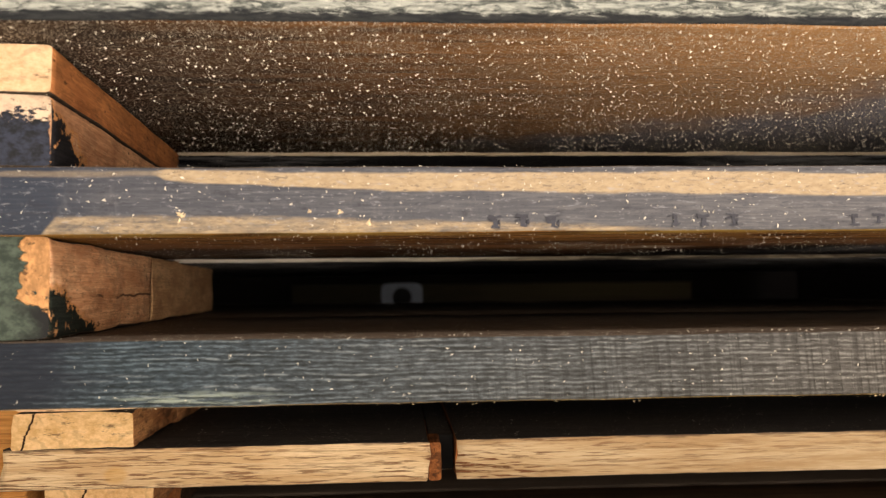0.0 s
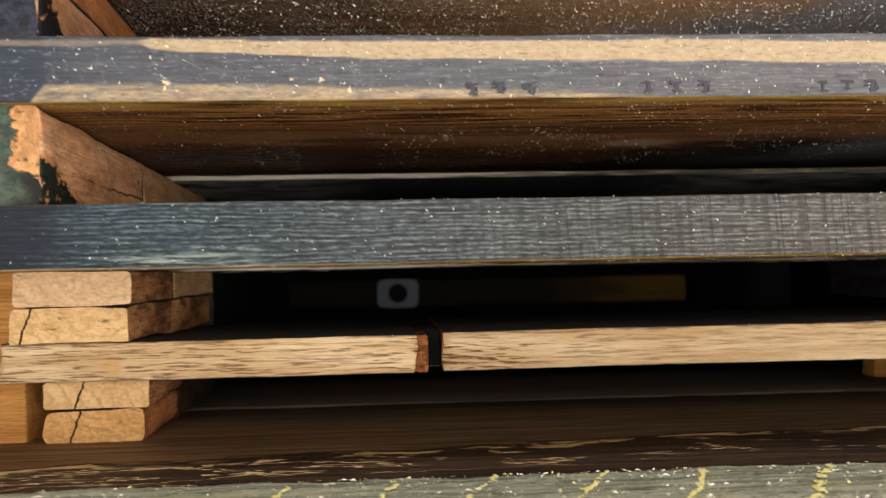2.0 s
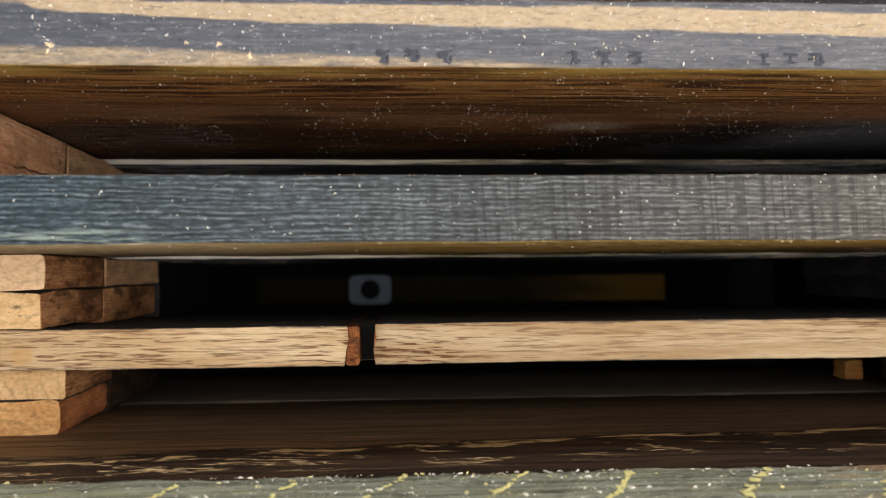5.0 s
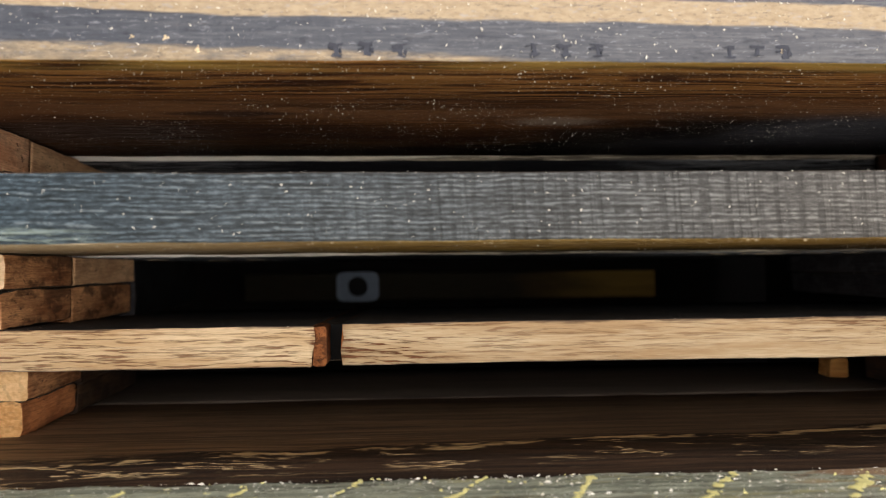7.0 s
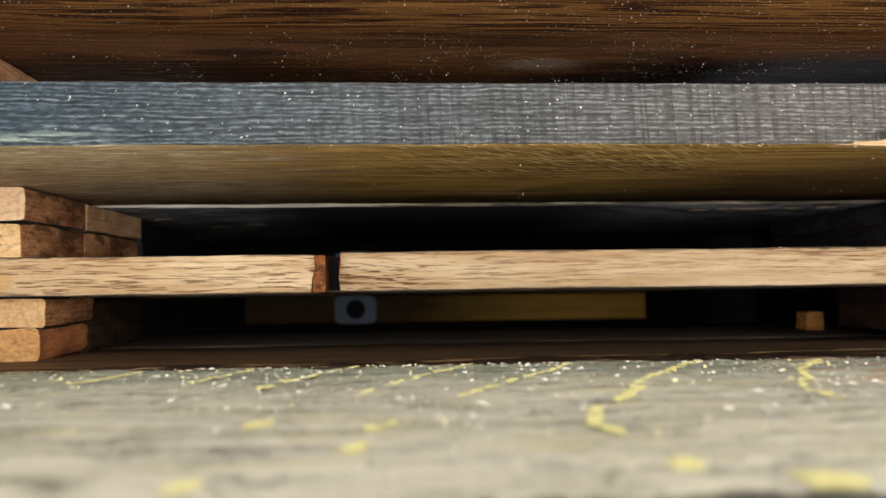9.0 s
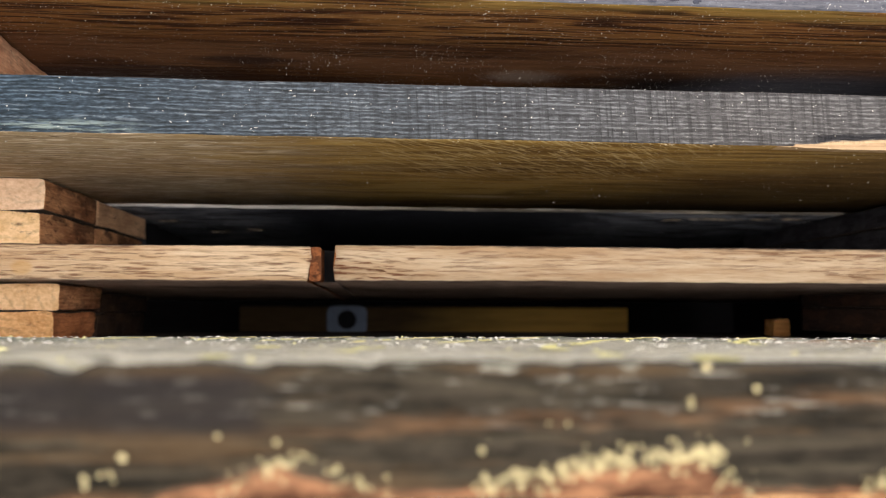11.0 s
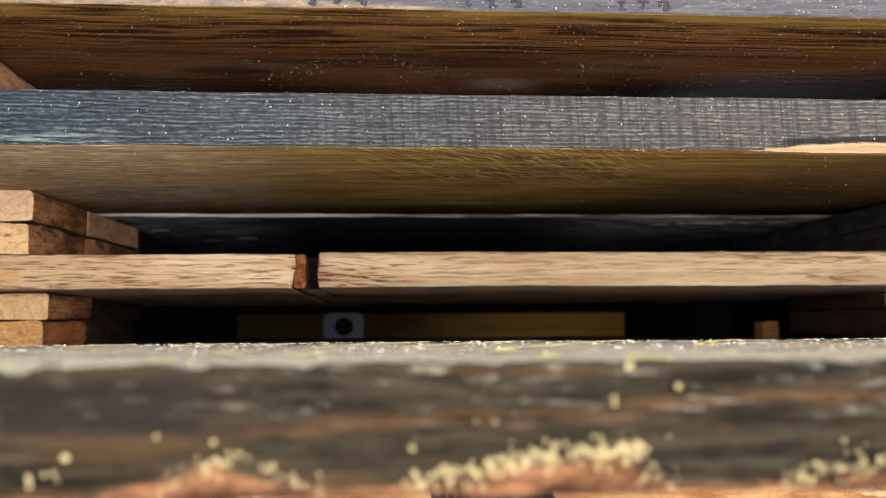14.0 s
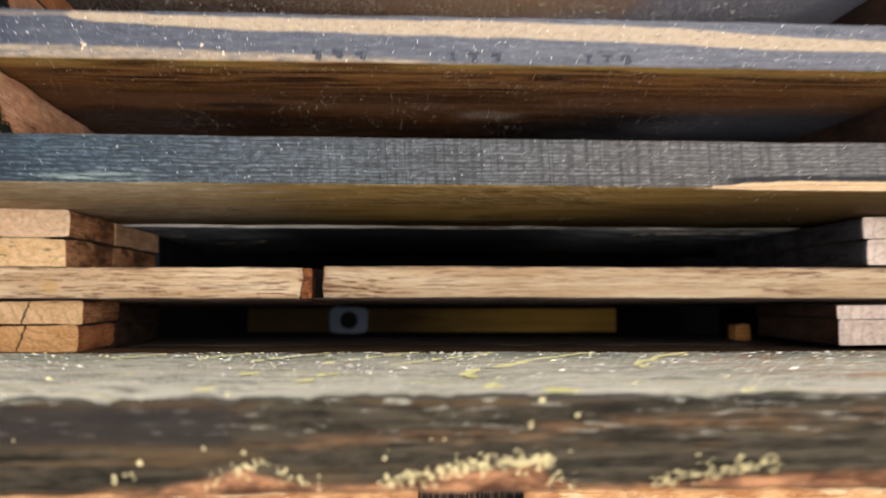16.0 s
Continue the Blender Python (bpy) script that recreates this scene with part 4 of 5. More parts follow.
# Unseen floor, walls and ceiling, added to enclose the stack and bounce light.
slab("floor", (-2.2, -2.2, -0.1), (2.4, 2.6, 0), M_FLOOR, "grey concrete floor under the stack")
slab("ceiling", (-2.2, -2.2, 2.4), (2.4, 2.6, 2.5), M_WALL, "unseen pale ceiling added to close the room")
slab("wall_south", (-2.2, -2.3, 0), (2.4, -2.2, 2.4), M_WALL, "unseen pale wall added to close the room")
# Sheet added behind the beams, where there is only dark depth.
slab("back_panel", (-0.55, 0.93, 0.0), (1.1, 0.95, 0.42), M_VOID, "near-black sheet added for the shade behind the stack")
# Out of view; added to stop light entering from the right.
slab("side_panel", (0.50, 0.26, 0.0), (0.52, 0.93, 0.42), M_VOID, "unseen dark sheet added to block light beside the stack")
slab("wall_north", (-2.2, 2.6, 0), (2.4, 2.7, 2.4), M_WALL, "unseen pale wall added to close the room")
slab("wall_west", (-2.3, -2.2, 0), (-2.2, 2.6, 2.4), M_WALL, "unseen pale wall added to close the room")
slab("wall_east", (2.4, -2.2, 0), (2.5, 2.6, 2.4), M_WALL, "unseen pale wall added to close the room")

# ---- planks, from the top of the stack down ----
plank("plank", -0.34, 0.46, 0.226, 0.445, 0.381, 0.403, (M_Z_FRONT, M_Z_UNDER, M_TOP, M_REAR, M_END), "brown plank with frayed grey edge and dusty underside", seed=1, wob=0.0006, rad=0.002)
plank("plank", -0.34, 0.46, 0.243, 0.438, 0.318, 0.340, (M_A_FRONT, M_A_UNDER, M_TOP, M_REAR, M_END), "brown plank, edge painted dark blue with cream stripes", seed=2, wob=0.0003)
plank("plank", -0.34, 0.46, 0.241, 0.438, 0.2635, 0.2845, (M_C_FRONT, M_C_UNDER, M_TOP, M_REAR, M_END), "grey green rough-sawn plank with olive brown underside", seed=3, wob=0.0004, rad=0.0008)
D_MATS = (M_D_FRONT, M_D_UNDER, M_TOP_DARK, M_D_FRONT, M_RUST)
D_MATS_LONG = (M_D_FRONT_LONG, M_D_UNDER, M_TOP_DARK, M_D_FRONT, M_RUST)
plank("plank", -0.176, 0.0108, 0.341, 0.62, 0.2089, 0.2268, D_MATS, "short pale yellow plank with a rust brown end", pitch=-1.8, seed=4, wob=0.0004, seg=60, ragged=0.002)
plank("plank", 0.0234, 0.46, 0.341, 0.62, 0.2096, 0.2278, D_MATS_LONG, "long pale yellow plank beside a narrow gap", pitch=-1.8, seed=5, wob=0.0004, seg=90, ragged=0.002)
plank("plank", -0.34, 0.46, 0.076, 0.253, 0.172, 0.192, (M_E_FRONT, M_TOP, M_E_TOP, M_TOP, M_END), "grey green plank with yellow paint remains, worn front edge", pitch=-1.4, seed=6, wob=0.0009, rad=0.0013, seg=420, notch=0.0012)
plank("plank", -0.34, 0.46, 0.2595, 0.45, 0.163, 0.183, (M_TOP, M_TOP, M_F_TOP, M_TOP, M_END), "brown plank with flaked dark paint along its front", pitch=-2.0, seed=7, wob=0.0005)
plank("plank", -0.34, 0.46, 0.455, 0.58, 0.158, 0.1797, (M_TOP_PLAIN, M_TOP_PLAIN, M_TOP_PLAIN, M_TOP_PLAIN, M_END), "dark brown plank behind the painted ones", seed=8)
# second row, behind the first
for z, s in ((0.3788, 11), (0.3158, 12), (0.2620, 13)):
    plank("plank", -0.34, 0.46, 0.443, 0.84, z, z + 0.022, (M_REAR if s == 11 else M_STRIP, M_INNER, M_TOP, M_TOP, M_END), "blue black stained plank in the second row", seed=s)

# ---- spacers ----
T = 5.0
spacer(-0.205, -0.113, 0.245, 0.44, 0.3645, 0.3800, (M_END, M_ORANGE, M_TOP), "orange brown lath with pale end grain", T, seed=1)
spacer(-0.205, -0.1125, 0.244, 0.44, 0.3405, 0.3635, (M_BLUE_CHIP, M_PINK, M_TOP), "lath with chipped blue black painted end", T, seed=2, wob=0.0008)
spacer(-0.205, -0.1130, 0.246, 0.376, 0.2848, 0.3178, (M_GREEN_CHIP, M_SPLIT, M_TOP), "brown block with chipped dark green painted end", T, seed=3, wob=0.0012, rad=0.002)
spacer(-0.205, -0.1246, 0.3775, 0.56, 0.2850, 0.3172, (M_TAN, M_TAN, M_TOP), "tan block behind the painted one", T, seed=33, wob=0.0010, rad=0.002)
SMALL = 2.5
spacer(-0.171, -0.119, 0.344, 0.4165, 0.2475, 0.2630, (M_END, M_BROWN, M_TOP), "mottled brown lath with pale sawn end", SMALL, seed=5, rad=0.0015, wob=0.0010)
spacer(-0.172, -0.1205, 0.344, 0.4180, 0.2306, 0.2470, (M_END_LONG, M_BROWN, M_TOP), "cracked lath with pale sawn end", SMALL, seed=6, rad=0.0012, wob=0.0010)
spacer(-0.171, -0.1222, 0.4180, 0.515, 0.2474, 0.2625, (M_TAN, M_TAN, M_TOP), "tan lath piece behind the mottled one", 2, seed=34, rad=0.0015, wob=0.0008)
spacer(-0.171, -0.1238, 0.4195, 0.514, 0.2280, 0.2468, (M_BROWN, M_BROWN, M_TOP), "brown lath piece behind the cracked one", 2, seed=35, rad=0.0015, wob=0.0010)
# rearmost piece, coloured much darker than the laths in front
spacer(-0.175, -0.1258, 0.5170, 0.70, 0.2245, 0.2612, (M_BLACK_SIDE, M_DEEP_BLACK, M_TOP), "near-black block deep between the planks", 4, seed=36, rad=0.002, wob=0.0010)
spacer(-0.164, -0.116, 0.358, 0.420, 0.1985, 0.2116, (M_END_SPLIT, M_BROWN, M_TOP), "cracked lath with pale end grain", SMALL, seed=7, rad=0.0015, wob=0.0010)
spacer(-0.164, -0.118, 0.358, 0.418, 0.1815, 0.1980, (M_END_LOW, M_ORANGE, M_TOP), "orange lath with rounded corner and pale end", SMALL, seed=8, rad=0.004, wob=0.0012)
spacer(-0.164, -0.1190, 0.4215, 0.520, 0.1965, 0.2078, (M_DARK_SIDE, M_DEEP_BROWN, M_TOP), "dark brown lath behind the cracked one", 3, seed=37, rad=0.0015, wob=0.0012)
spacer(-0.164, -0.1210, 0.4195, 0.520, 0.1800, 0.1960, (M_DARK_SIDE, M_DEEP_BROWN, M_TOP), "dark brown lath behind the orange one", 3, seed=38, rad=0.003, wob=0.0012)
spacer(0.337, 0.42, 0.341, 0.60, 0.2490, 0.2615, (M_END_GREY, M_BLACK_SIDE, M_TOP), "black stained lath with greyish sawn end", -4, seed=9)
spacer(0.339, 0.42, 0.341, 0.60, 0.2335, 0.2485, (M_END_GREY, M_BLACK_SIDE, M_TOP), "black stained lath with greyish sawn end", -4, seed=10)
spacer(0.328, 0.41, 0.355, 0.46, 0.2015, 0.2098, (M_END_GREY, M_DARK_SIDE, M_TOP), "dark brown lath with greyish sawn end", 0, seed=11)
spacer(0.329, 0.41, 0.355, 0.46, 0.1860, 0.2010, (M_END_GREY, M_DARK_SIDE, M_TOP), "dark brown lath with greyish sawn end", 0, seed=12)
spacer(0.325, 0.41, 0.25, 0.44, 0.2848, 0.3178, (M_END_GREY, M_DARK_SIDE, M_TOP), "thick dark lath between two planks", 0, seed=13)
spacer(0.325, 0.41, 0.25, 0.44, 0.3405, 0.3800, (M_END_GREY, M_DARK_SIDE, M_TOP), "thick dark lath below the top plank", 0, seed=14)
spacer(0.0106, 0.0164, 0.3422, 0.362, 0.2137, 0.2306, (M_RUST, M_RUST, M_RUST), "rust brown resin-stained sliver in the gap", 0, name="sliver", seed=31, wob=0.0007)
# added filler; its black front paints the gap's shade
plank("sliver", 0.0112, 0.0230, 0.3625, 0.62, 0.2094, 0.2262, (M_HOLE, M_D_UNDER, M_TOP_DARK, M_HOLE, M_HOLE), "black strip added for the shade in the narrow gap", pitch=-1.8, seed=32, seg=12, group="")
post = stick(0.085, 0.07, 0.05, 2, 30, seed=15)
tagged(link("post", post, M_POST, None, pose(-0.209, 0.385, 0.222)), "upright orange brown wooden post beside the laths", "post")
block = stick(0.014, 0.0115, 0.0125, 1, 12, 0.001, 0.0012, seed=16)
tagged(link("wood_block", block, M_POST, None, pose(0.3355, 0.505, 0.1860)), "small bright orange wood scrap lying on a plank", "wood scrap")


# ---- far beams ----
def beam(z, paint, label):
    thing = tagged(link("beam", stick(0.465, 0.04, 0.030, 0, 40, seed=z * 90), paint, None, pose(0.105, 0.885, z)), label, "beam", "beams at the back")
    bm = bmesh.new()
    w, h, r, n = 0.0235, 0.0165, 0.0112, 32
    rows = []
    for y in (-0.0215, -0.0245):
        inner, outer = [], []
        for i in range(n):
            a = 2 * math.pi * i / n
            c, s = math.cos(a), math.sin(a)
            f = 1 / max(abs(c) ** 6 + abs(s) ** 6, 1e-6) ** (1 / 6)
            outer.append(bm.verts.new((c * f * w, y, s * f * h)))
            inner.append(bm.verts.new((c * r, y, s * r)))
        rows.append((inner, outer))
    for i in range(n):
        j = (i + 1) % n
        (i0, o0), (i1, o1) = rows
        bm.faces.new((i1[i], i1[j], o1[j], o1[i]))
        bm.faces.new((o0[i], o0[j], o1[j], o1[i]))
        bm.faces.new((i0[i], i0[j], i1[j], i1[i]))
    bmesh.ops.recalc_face_normals(bm, faces=bm.faces)
    plate = part("bracket_plate", bm, M_METAL, thing, "zinc plate with a round hole", pose(-0.107, 0, 0))
    bm = bmesh.new()
    bmesh.ops.create_cone(bm, cap_ends=True, segments=24, radius1=0.0111, radius2=0.0111, depth=0.002, matrix=pose(0, -0.0208, 0, 90))
    part("bolt_hole", bm, M_HOLE, plate)
    return thing


beam(0.290, M_BEAM_DARK, "beam with a zinc plate, coloured dark as in shade")
beam(0.233, M_BEAM_DIM, "yellow beam with a zinc plate, shade painted in")
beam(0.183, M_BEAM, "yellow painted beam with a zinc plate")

# ---- lower layer ----
LOW = (M_LOW, M_LOW, M_TOP, M_LOW, M_INNER)
plank("plank", -0.34, 0.0750, 0.242, 0.44, 0.112, 0.145, LOW, "orange brown plank at the foot of the stack", seed=21, seg=60, wob=0.0006)
plank("plank", 0.1205, 0.46, 0.242, 0.44, 0.112, 0.145, LOW, "orange brown plank beside a dark slot", seed=22, seg=60, wob=0.0006)
spacer(0.0755, 0.1200, 0.262, 0.42, 0.112, 0.143, (M_BRISTLE, M_BRISTLE, M_BRISTLE), "black rough block filling the slot", 0, seed=23)
for x in (-0.30, 0.36):
    spacer(x, x + 0.06, 0.20, 0.42, 0.1455, 0.1655, (M_BROWN, M_BROWN, M_BROWN), "brown lath under the worn plank", 0, seed=24 + x)
slab("plinth", (-0.33, 0.25, 0.0), (0.45, 0.95, 0.1115), M_FLOOR, "plain base under the stack")


# ---- small things ----
rng = random.Random(7)


def flake(bm, p, normal, size, long=1.0, thick=0.35):
    """One crumb of wood: a skewed little pyramid that lies on the surface."""
    normal = Vector(normal)
    u = normal.orthogonal().normalized()
    u.rotate(Matrix.Rotation(rng.uniform(0, 6.28), 3, normal))
    w = normal.cross(u)
    p = Vector(p)
    a = [p + u * size * long * rng.uniform(0.4, 0.6), p - u * size * long * rng.uniform(0.3, 0.6) + w * size * rng.uniform(0.1, 0.5),
         p - w * size * rng.uniform(0.3, 0.5), p + normal * size * thick * rng.uniform(0.6, 1.4) + w * size * rng.uniform(-0.2, 0.2)]
    v = [bm.verts.new(q) for q in a]
    for f in ((0, 1, 3), (1, 2, 3), (2, 0, 3), (0, 2, 1)):
        bm.faces.new([v[i] for i in f])


def dusting(name, n, spot, normal, sizes, mat, label, long=1.0, thick=0.35):
    """Loose specks: spot() gives a place for each."""
    bm = bmesh.new()
    for _ in range(n):
        size = sizes[0] + (sizes[1] - sizes[0]) * rng.random() ** 2.5
        flake(bm, spot(), normal, size, long if rng.random() < 0.6 else 1.0, thick)
    return tagged(link(name, bm, mat), label, "sawdust", kind="stuff")


def dusty_right():
    """More dust towards the plank's right-hand end."""
    x = -0.16 + 0.46 * rng.random() ** 0.8
    return (x, 0.445 - 0.215 * rng.random() ** 1.1, 0.38085)


def within(x0, x1, y0, y1, z0, z1, clump=0.0):
    def spot():
        while True:
            p = [rng.uniform(*q) for q in ((x0, x1), (y0, y1), (z0, z1))]
            if not clump or noise.noise(Vector(p) * 28) + 0.35 > rng.random() * clump:
                return p
    return spot


def on_e(y):
    """Height of the worn plank's top at y."""
    return 0.192 - 0.02444 * (y - 0.1645)


def e_top():
    y = 0.253 - 0.174 * rng.random() ** 1.7
    return (rng.uniform(-0.12, 0.3), y, on_e(y) + 0.0002)


UP, DOWN, FRONT = (0, 0, 1), (0, 0, -1), (0, -1, 0)
dusting("sawdust", 15000, dusty_right, DOWN, (0.00017, 0.00098), M_DUST, "pale dust clinging under the top plank", 1.6, 0.65)
dusting("sawdust", 2500, within(-0.12, 0.32, 0.245, 0.42, 0.3178, 0.3179, 1.0), DOWN, (0.00014, 0.00055), M_DUST, "pale dust clinging under the striped plank", 1.6, 0.8)
dusting("sawdust", 300, within(-0.12, 0.32, 0.243, 0.42, 0.2633, 0.2634, 1.0), DOWN, (0.00015, 0.00065), M_DUST, "pale dust clinging under the grey plank", 1.6, 0.8)
dusting("sawdust", 600, within(-0.14, 0.34, 0.2428, 0.2429, 0.319, 0.339), FRONT, (0.0002, 0.0009), M_DUST, "pale specks on the striped edge", 1.8)
dusting("sawdust", 420, within(-0.14, 0.34, 0.2408, 0.2409, 0.2645, 0.2838), FRONT, (0.00015, 0.0007), M_DUST, "pale specks on the grey sawn edge", 1.8)
dusting("sawdust", 260, within(-0.14, 0.34, 0.2415, 0.252, 0.2845, 0.2848), UP, (0.0002, 0.0010), M_DUST, "pale specks along the grey plank's top", 1.4)
dusting("sawdust", 200, within(-0.14, 0.34, 0.2435, 0.250, 0.3400, 0.3403), UP, (0.0002, 0.0010), M_DUST, "pale specks along the striped plank's top", 1.4)
dusting("sawdust", 2200, e_top, UP, (0.0002, 0.0010), M_DUST, "pale sawdust scattered on the worn plank", 1.5)
dusting("sawdust", 260, within(-0.1, 0.3, 0.262, 0.31, 0.1795, 0.1800), UP, (0.0004, 0.0012), M_DUST, "pale sawdust on the flaked plank", 1.5)
dusting("splinters", 70, within(-0.1, 0.34, 0.2405, 0.2412, 0.2630, 0.2637), DOWN, (0.0003, 0.0010), M_CHIP, "frayed pale fibres on a sawn edge", 3.0)


def e_rear():
    """Clumps of flakes towards the worn plank's rear edge."""
    while True:
        x, y = rng.uniform(-0.12, 0.3), 0.253 - 0.12 * rng.random() ** 1.5
        if noise.noise(Vector((x * 45, y * 110, 2.0))) > 0.12:
            return (x, y, on_e(y) + 0.0002)


dusting("paint_flakes", 900, e_rear, UP, (0.0004, 0.0017), M_DUST, "pale flakes in clumps on the worn plank", 2.2, 0.3)
dusting("paint_flakes", 260, e_top, UP, (0.0005, 0.0018), M_YELLOW, "small yellow paint flakes on the worn plank", 1.8)


# yellow paint remains on the worn plank
def paint_stroke(points, parent, broad=1.0):
    """A crooked line of flaking paint: many small ragged scales, with breaks where it has worn off."""
    bm = bmesh.new()
    for (ax, ay), (bx, by) in zip(points, points[1:]):
        steps = max(4, int(math.hypot(bx - ax, by - ay) / 0.0005))
        for i in range(steps):
            f = i / steps
            x, y = ax + (bx - ax) * f, ay + (by - ay) * f
            n = noise.noise(Vector((x * 210, y * 210, 3.0))) + 0.35 * noise.noise(Vector((x * 700, y * 700, 5.0)))
            if n < -0.22:
                continue
            x += 0.0022 * noise.noise(Vector((x * 130, y * 130, 7.0)))
            size = (0.00035 + 0.0011 * max(0, n + 0.22)) * broad
            c = Vector((x + rng.gauss(0, 0.0003 * broad), y + rng.gauss(0, 0.0004 * broad), on_e(y) + 0.0004))
            ring = [bm.verts.new(c + Vector((math.cos(a) * size * rng.uniform(0.5, 1.25), math.sin(a) * size * rng.uniform(0.5, 1.5), rng.uniform(-0.00015, 0.0001)))) for a in [0.785 * q for q in range(8)]]
            tip = bm.verts.new(c + Vector((0, 0, 0.00018)))
            for q in range(8):
                bm.faces.new((ring[q], ring[(q + 1) % 8], tip))
    ob = part("paint_patch", bm, M_YELLOW, None, "flaking yellow paint")
    ob.parent = parent
    ob.matrix_parent_inverse = parent.matrix_basis.inverted()
    return ob


WORN = next(o for o in bpy.data.objects if o.get("label", "").startswith("grey green plank with yellow"))
for stroke in (((-0.0334, 0.2456), (-0.0366, 0.228), (-0.0421, 0.2133)), ((0.0016, 0.2483), (-0.0009, 0.2354), (-0.0089, 0.2133)),
               ((0.0359, 0.2510), (0.026, 0.2295), (0.0206, 0.2124), (0.013, 0.1926)), ((0.0744, 0.2515), (0.0653, 0.2354), (0.0564, 0.2165), (0.0489, 0.2006), (0.0404, 0.1783)),
               ((0.1076, 0.2487), (0.0974, 0.2269), (0.086, 0.2092), (0.0743, 0.1888), (0.0632, 0.1681))):
    paint_stroke(stroke, WORN, 1.2)
for stroke in (((0.153, 0.2497), (0.1438, 0.2388), (0.1322, 0.2184), (0.1201, 0.205), (0.1119, 0.1873), (0.103, 0.166)),
               ((0.1942, 0.2472), (0.1693, 0.2136), (0.1628, 0.1965), (0.1498, 0.1774), (0.1468, 0.1548)), ((0.092, 0.1535), (0.0858, 0.1316), (0.0884, 0.1238))):
    paint_stroke(stroke, WORN, 1.55)
for x, y, big in ((-0.0095, 0.1362, 1.7), (0.0222, 0.1366, 2.4), (0.0467, 0.1353, 2.4), (0.0431, 0.1146, 1.6), (0.0993, 0.1618, 1.5), (0.0897, 0.0986, 2.0), (0.0215, 0.0909, 1.6), (0.1044, 0.0866, 2.0)):
    paint_stroke(((x + 0.002, y + 0.003), (x, y), (x - 0.001, y - 0.003)), WORN, big * 1.35)

# crumbs along the broken lower front edge
bm = bmesh.new()
for x0, x1, z0, z1, n in ((0.028, 0.040, 0.1762, 0.1812, 80), (0.040, 0.052, 0.1800, 0.1762, 30), (0.064, 0.084, 0.1765, 0.1800, 130), (0.080, 0.101, 0.1796, 0.1812, 210),
                          (0.122, 0.150, 0.1765, 0.1800, 120), (0.009, 0.014, 0.1785, 0.1785, 8), (0.099, 0.106, 0.178, 0.176, 14), (-0.06, 0.26, 0.188, 0.178, 14)):
    for _ in range(n):
        f = rng.random()
        r = rng.uniform(0.00012, 0.00040)
        c = (x0 + (x1 - x0) * f, 0.0757 - r * 0.4, z0 + (z1 - z0) * f + rng.gauss(0, 0.0010))
        made = bmesh.ops.create_icosphere(bm, subdivisions=1, radius=r, matrix=Matrix.Translation(c))
        for v in made["verts"]:
            v.co += Vector((rng.uniform(-1, 1), rng.uniform(-1, 1), rng.uniform(-1, 1))) * r * 0.25
for x, z, r in ((0.0148, 0.1813, 0.0008), (0.0652, 0.1818, 0.0006), (0.1062, 0.1905, 0.0006), (0.0961, 0.1889, 0.0005), (0.0961, 0.1880, 0.0005), (0.1415, 0.1815, 0.0006), (0.0360, 0.1832, 0.0006), (0.0985, 0.1938, 0.0009), (0.0295, 0.1790, 0.0005)):
    made = bmesh.ops.create_icosphere(bm, subdivisions=2, radius=r * 0.7, matrix=Matrix.Translation((x, 0.0757, z)))
    for v in made["verts"]:
        v.co += Vector((rng.uniform(-1, 1), rng.uniform(-1, 1), rng.uniform(-1, 1))) * r * 0.2
tagged(link("crumbs", bm, M_CRUMB), "pale yellow crumbs on the worn plank's edge", "crumbs", kind="stuff")

# faded stamp marks and chips on the striped edge
STRIPED = next(o for o in bpy.data.objects if "cream stripes" in o.get("label", ""))


def plate(parts, depth=0.0003):
    bm = bmesh.new()
    for i, (x, z, w, h) in enumerate(parts):
        bmesh.ops.create_cube(bm, size=1, matrix=pose(x, 0, z) @ Matrix.Diagonal((w, depth * (1 + 0.4 * i), h, 1)))
    for v in bm.verts:
        v.co += Vector((rng.uniform(-1, 1), 0, rng.uniform(-1, 1))) * 0.0006
    return bm


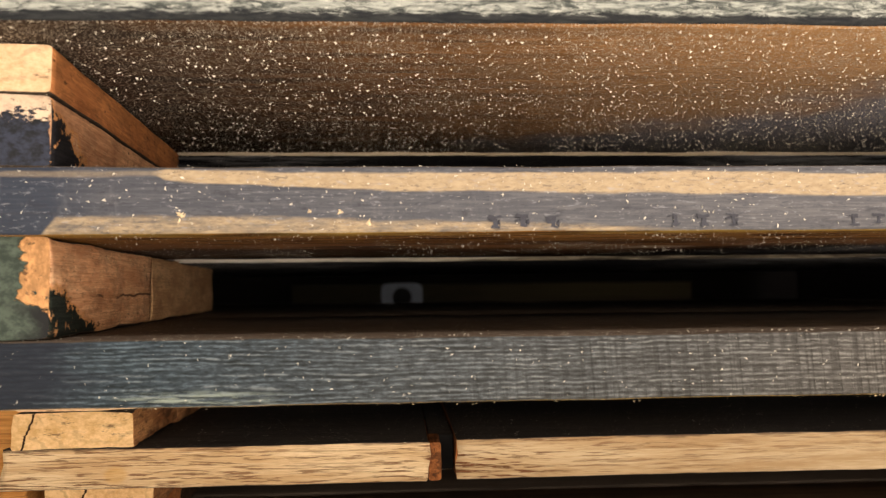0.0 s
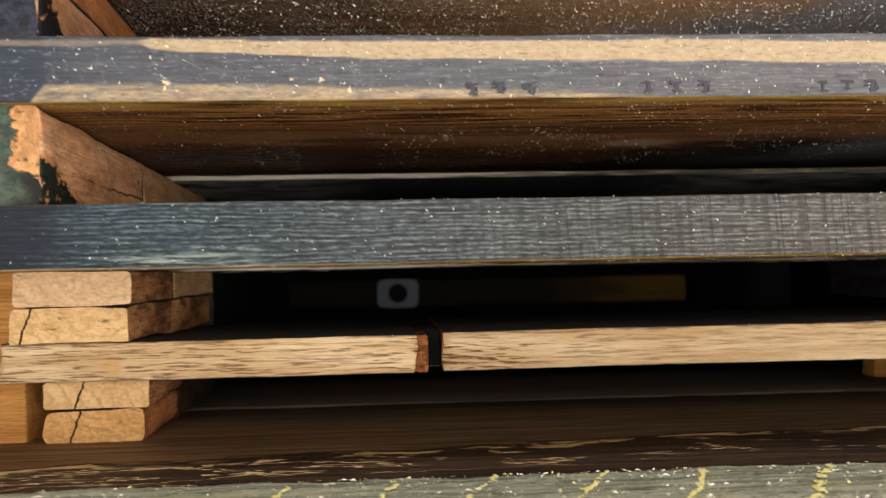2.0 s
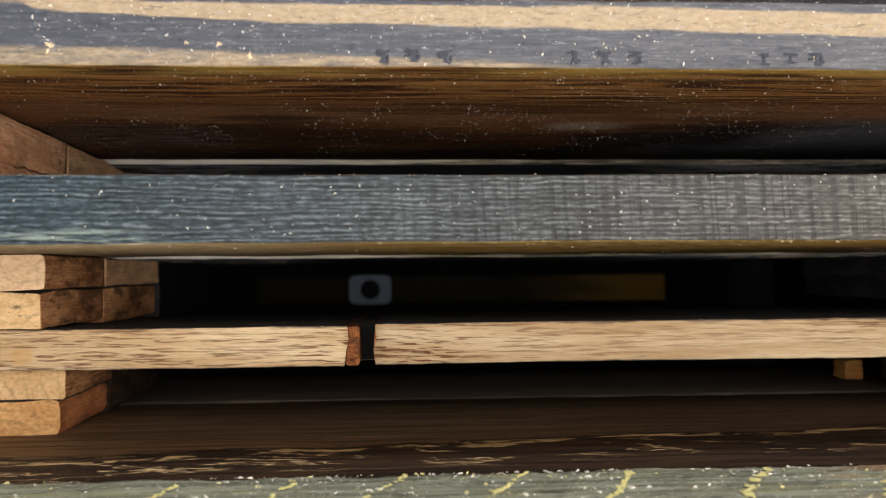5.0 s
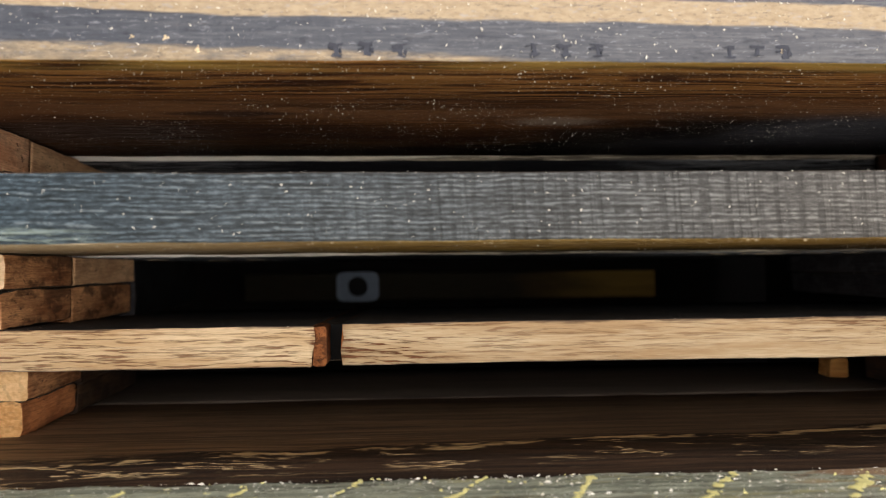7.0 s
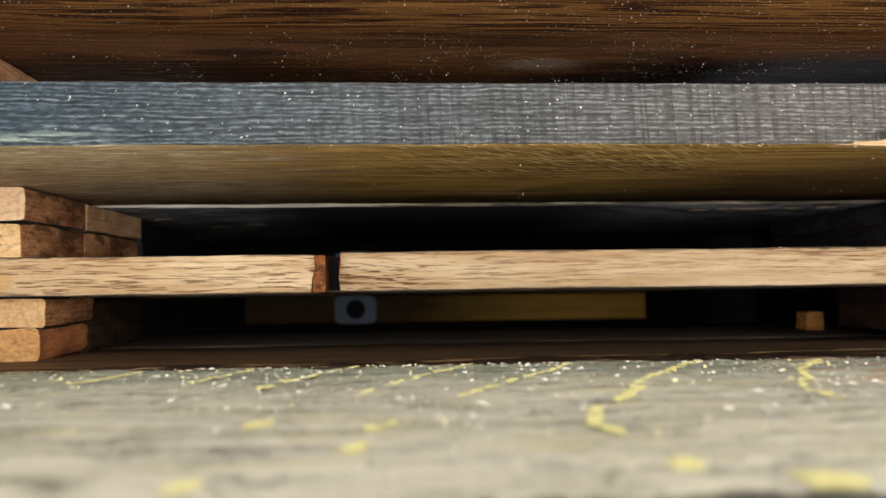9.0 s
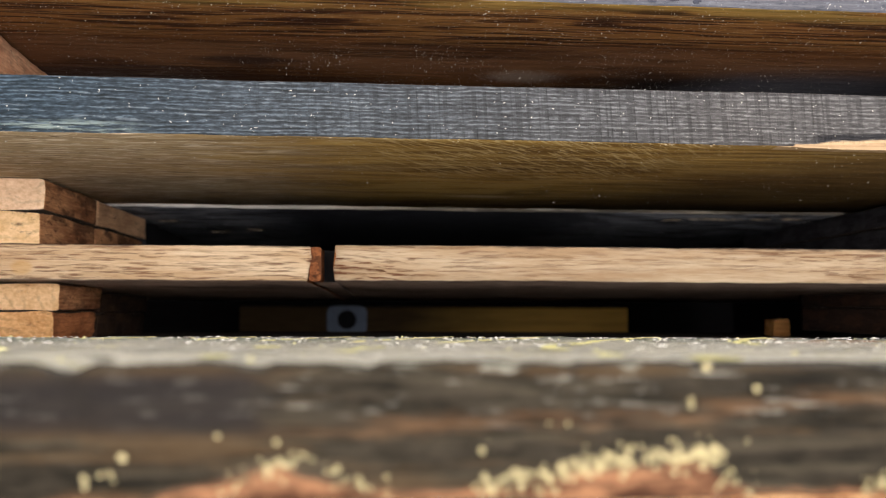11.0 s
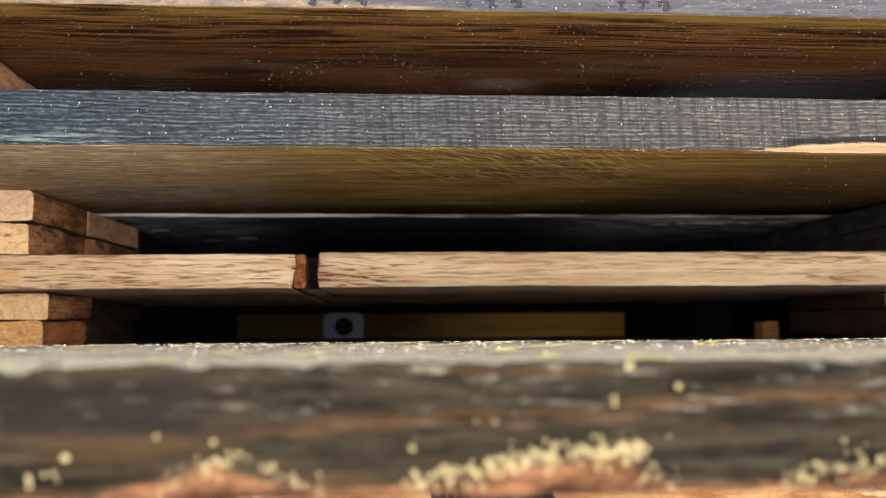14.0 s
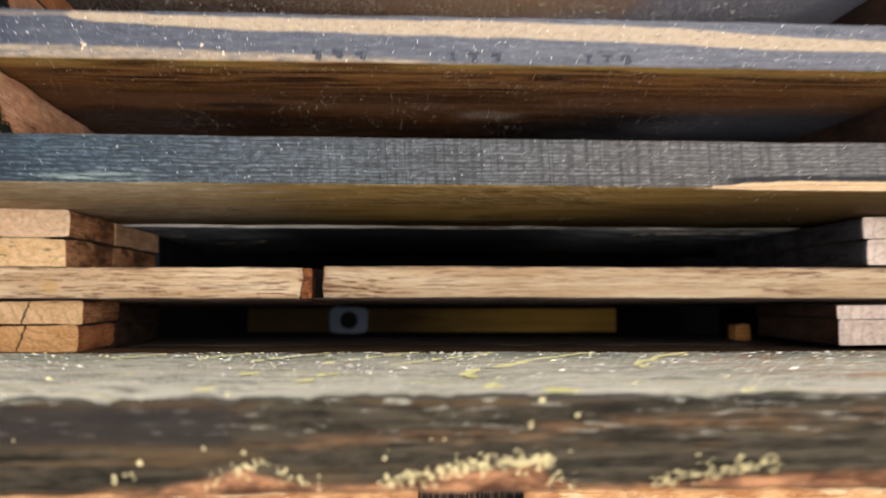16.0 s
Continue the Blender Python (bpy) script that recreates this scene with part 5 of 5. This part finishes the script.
for i, x in enumerate((0.0298, 0.039, 0.049, 0.0895, 0.0992, 0.1093, 0.1505, 0.1595, 0.168)):
    bars = [(0, 0.0014, 0.0042, 0.0007), (0.0004, -0.0001, 0.0012, 0.0030), (0.0006, -0.0017, 0.0026, 0.0006)]
    if i % 3 == 2 or i < 3:
        bars += [(-0.0012, 0.0002, 0.0020, 0.0008), (0.0016, -0.0006, 0.0009, 0.0016)]
    part("stamp_mark", plate(bars), M_INK, STRIPED, "faded black stamped bar", pose(x, -0.0976, -0.0074 + 0.0004 * (i % 2)))
for x, z, w in ((-0.0709, -0.0055, 0.0022), (-0.0301, -0.0035, 0.0011), (-0.0202, -0.0039, 0.0015), (-0.0110, -0.0074, 0.0017), (0.1680, -0.0072, 0.0017)):
    bm = bmesh.new()
    for _ in range(5):
        flake(bm, (rng.uniform(-1, 1) * w * 0.4, 0, rng.uniform(-1, 1) * w * 0.5), FRONT, w * 0.8, 1.2, 0.25)
    part("wood_chip", bm, M_CHIP, STRIPED, "torn cream wood chip", pose(x, -0.0974, z))

# torn pale strip along the grey plank's lower front edge
GREY = next(o for o in bpy.data.objects if o.get("label", "").startswith("grey green rough-sawn"))
bm = bmesh.new()
rows = []
for i in range(90):
    x = 0.199 + 0.254 * i / 89
    high = 0.0026 * min(1.0, (x - 0.198) / 0.05) + 0.0007 * noise.noise(Vector((x * 150, 1.0, 4.0)))
    low = -0.0007 * min(1.0, (x - 0.198) / 0.03) + 0.0003 * noise.noise(Vector((x * 260, 3.0, 8.0)))
    y = -0.0986 - 0.0003 * noise.noise(Vector((x * 90, 6.0, 2.0)))
    rows.append([bm.verts.new((x, y + d, -0.0105 + z)) for d, z in ((0.0012, max(high, 0.0002)), (0, max(high, 0.0002) * 0.85), (0.0003, low), (0.006, low * 0.6))])
for r0, r1 in zip(rows, rows[1:]):
    for j in range(4):
        bm.faces.new((r0[j], r0[(j + 1) % 4], r1[(j + 1) % 4], r1[j]))
bm.faces.new(rows[0])
bm.faces.new(rows[-1])
bmesh.ops.recalc_face_normals(bm, faces=bm.faces)
part("torn_strip", bm, M_TORN, GREY, "torn pale cream wood")

# pale scrapes on the second row's underside
bm = bmesh.new()
for x, w, y in ((0.268, 0.012, 0.468), (0.284, 0.008, 0.470), (0.305, 0.006, 0.466), (0.326, 0.007, 0.463), (0.246, 0.005, 0.476), (-0.112, 0.006, 0.52), (-0.09, 0.008, 0.60), (-0.06, 0.006, 0.58)):
    for _ in range(14):
        flake(bm, (x + rng.uniform(-w, w), y + rng.uniform(-0.004, 0.004), 0.2617), DOWN, 0.0028, 2.4, 0.12)
tagged(link("scrapes", bm, M_CHIP), "pale scrape marks on dark wood", "scrapes", kind="stuff")
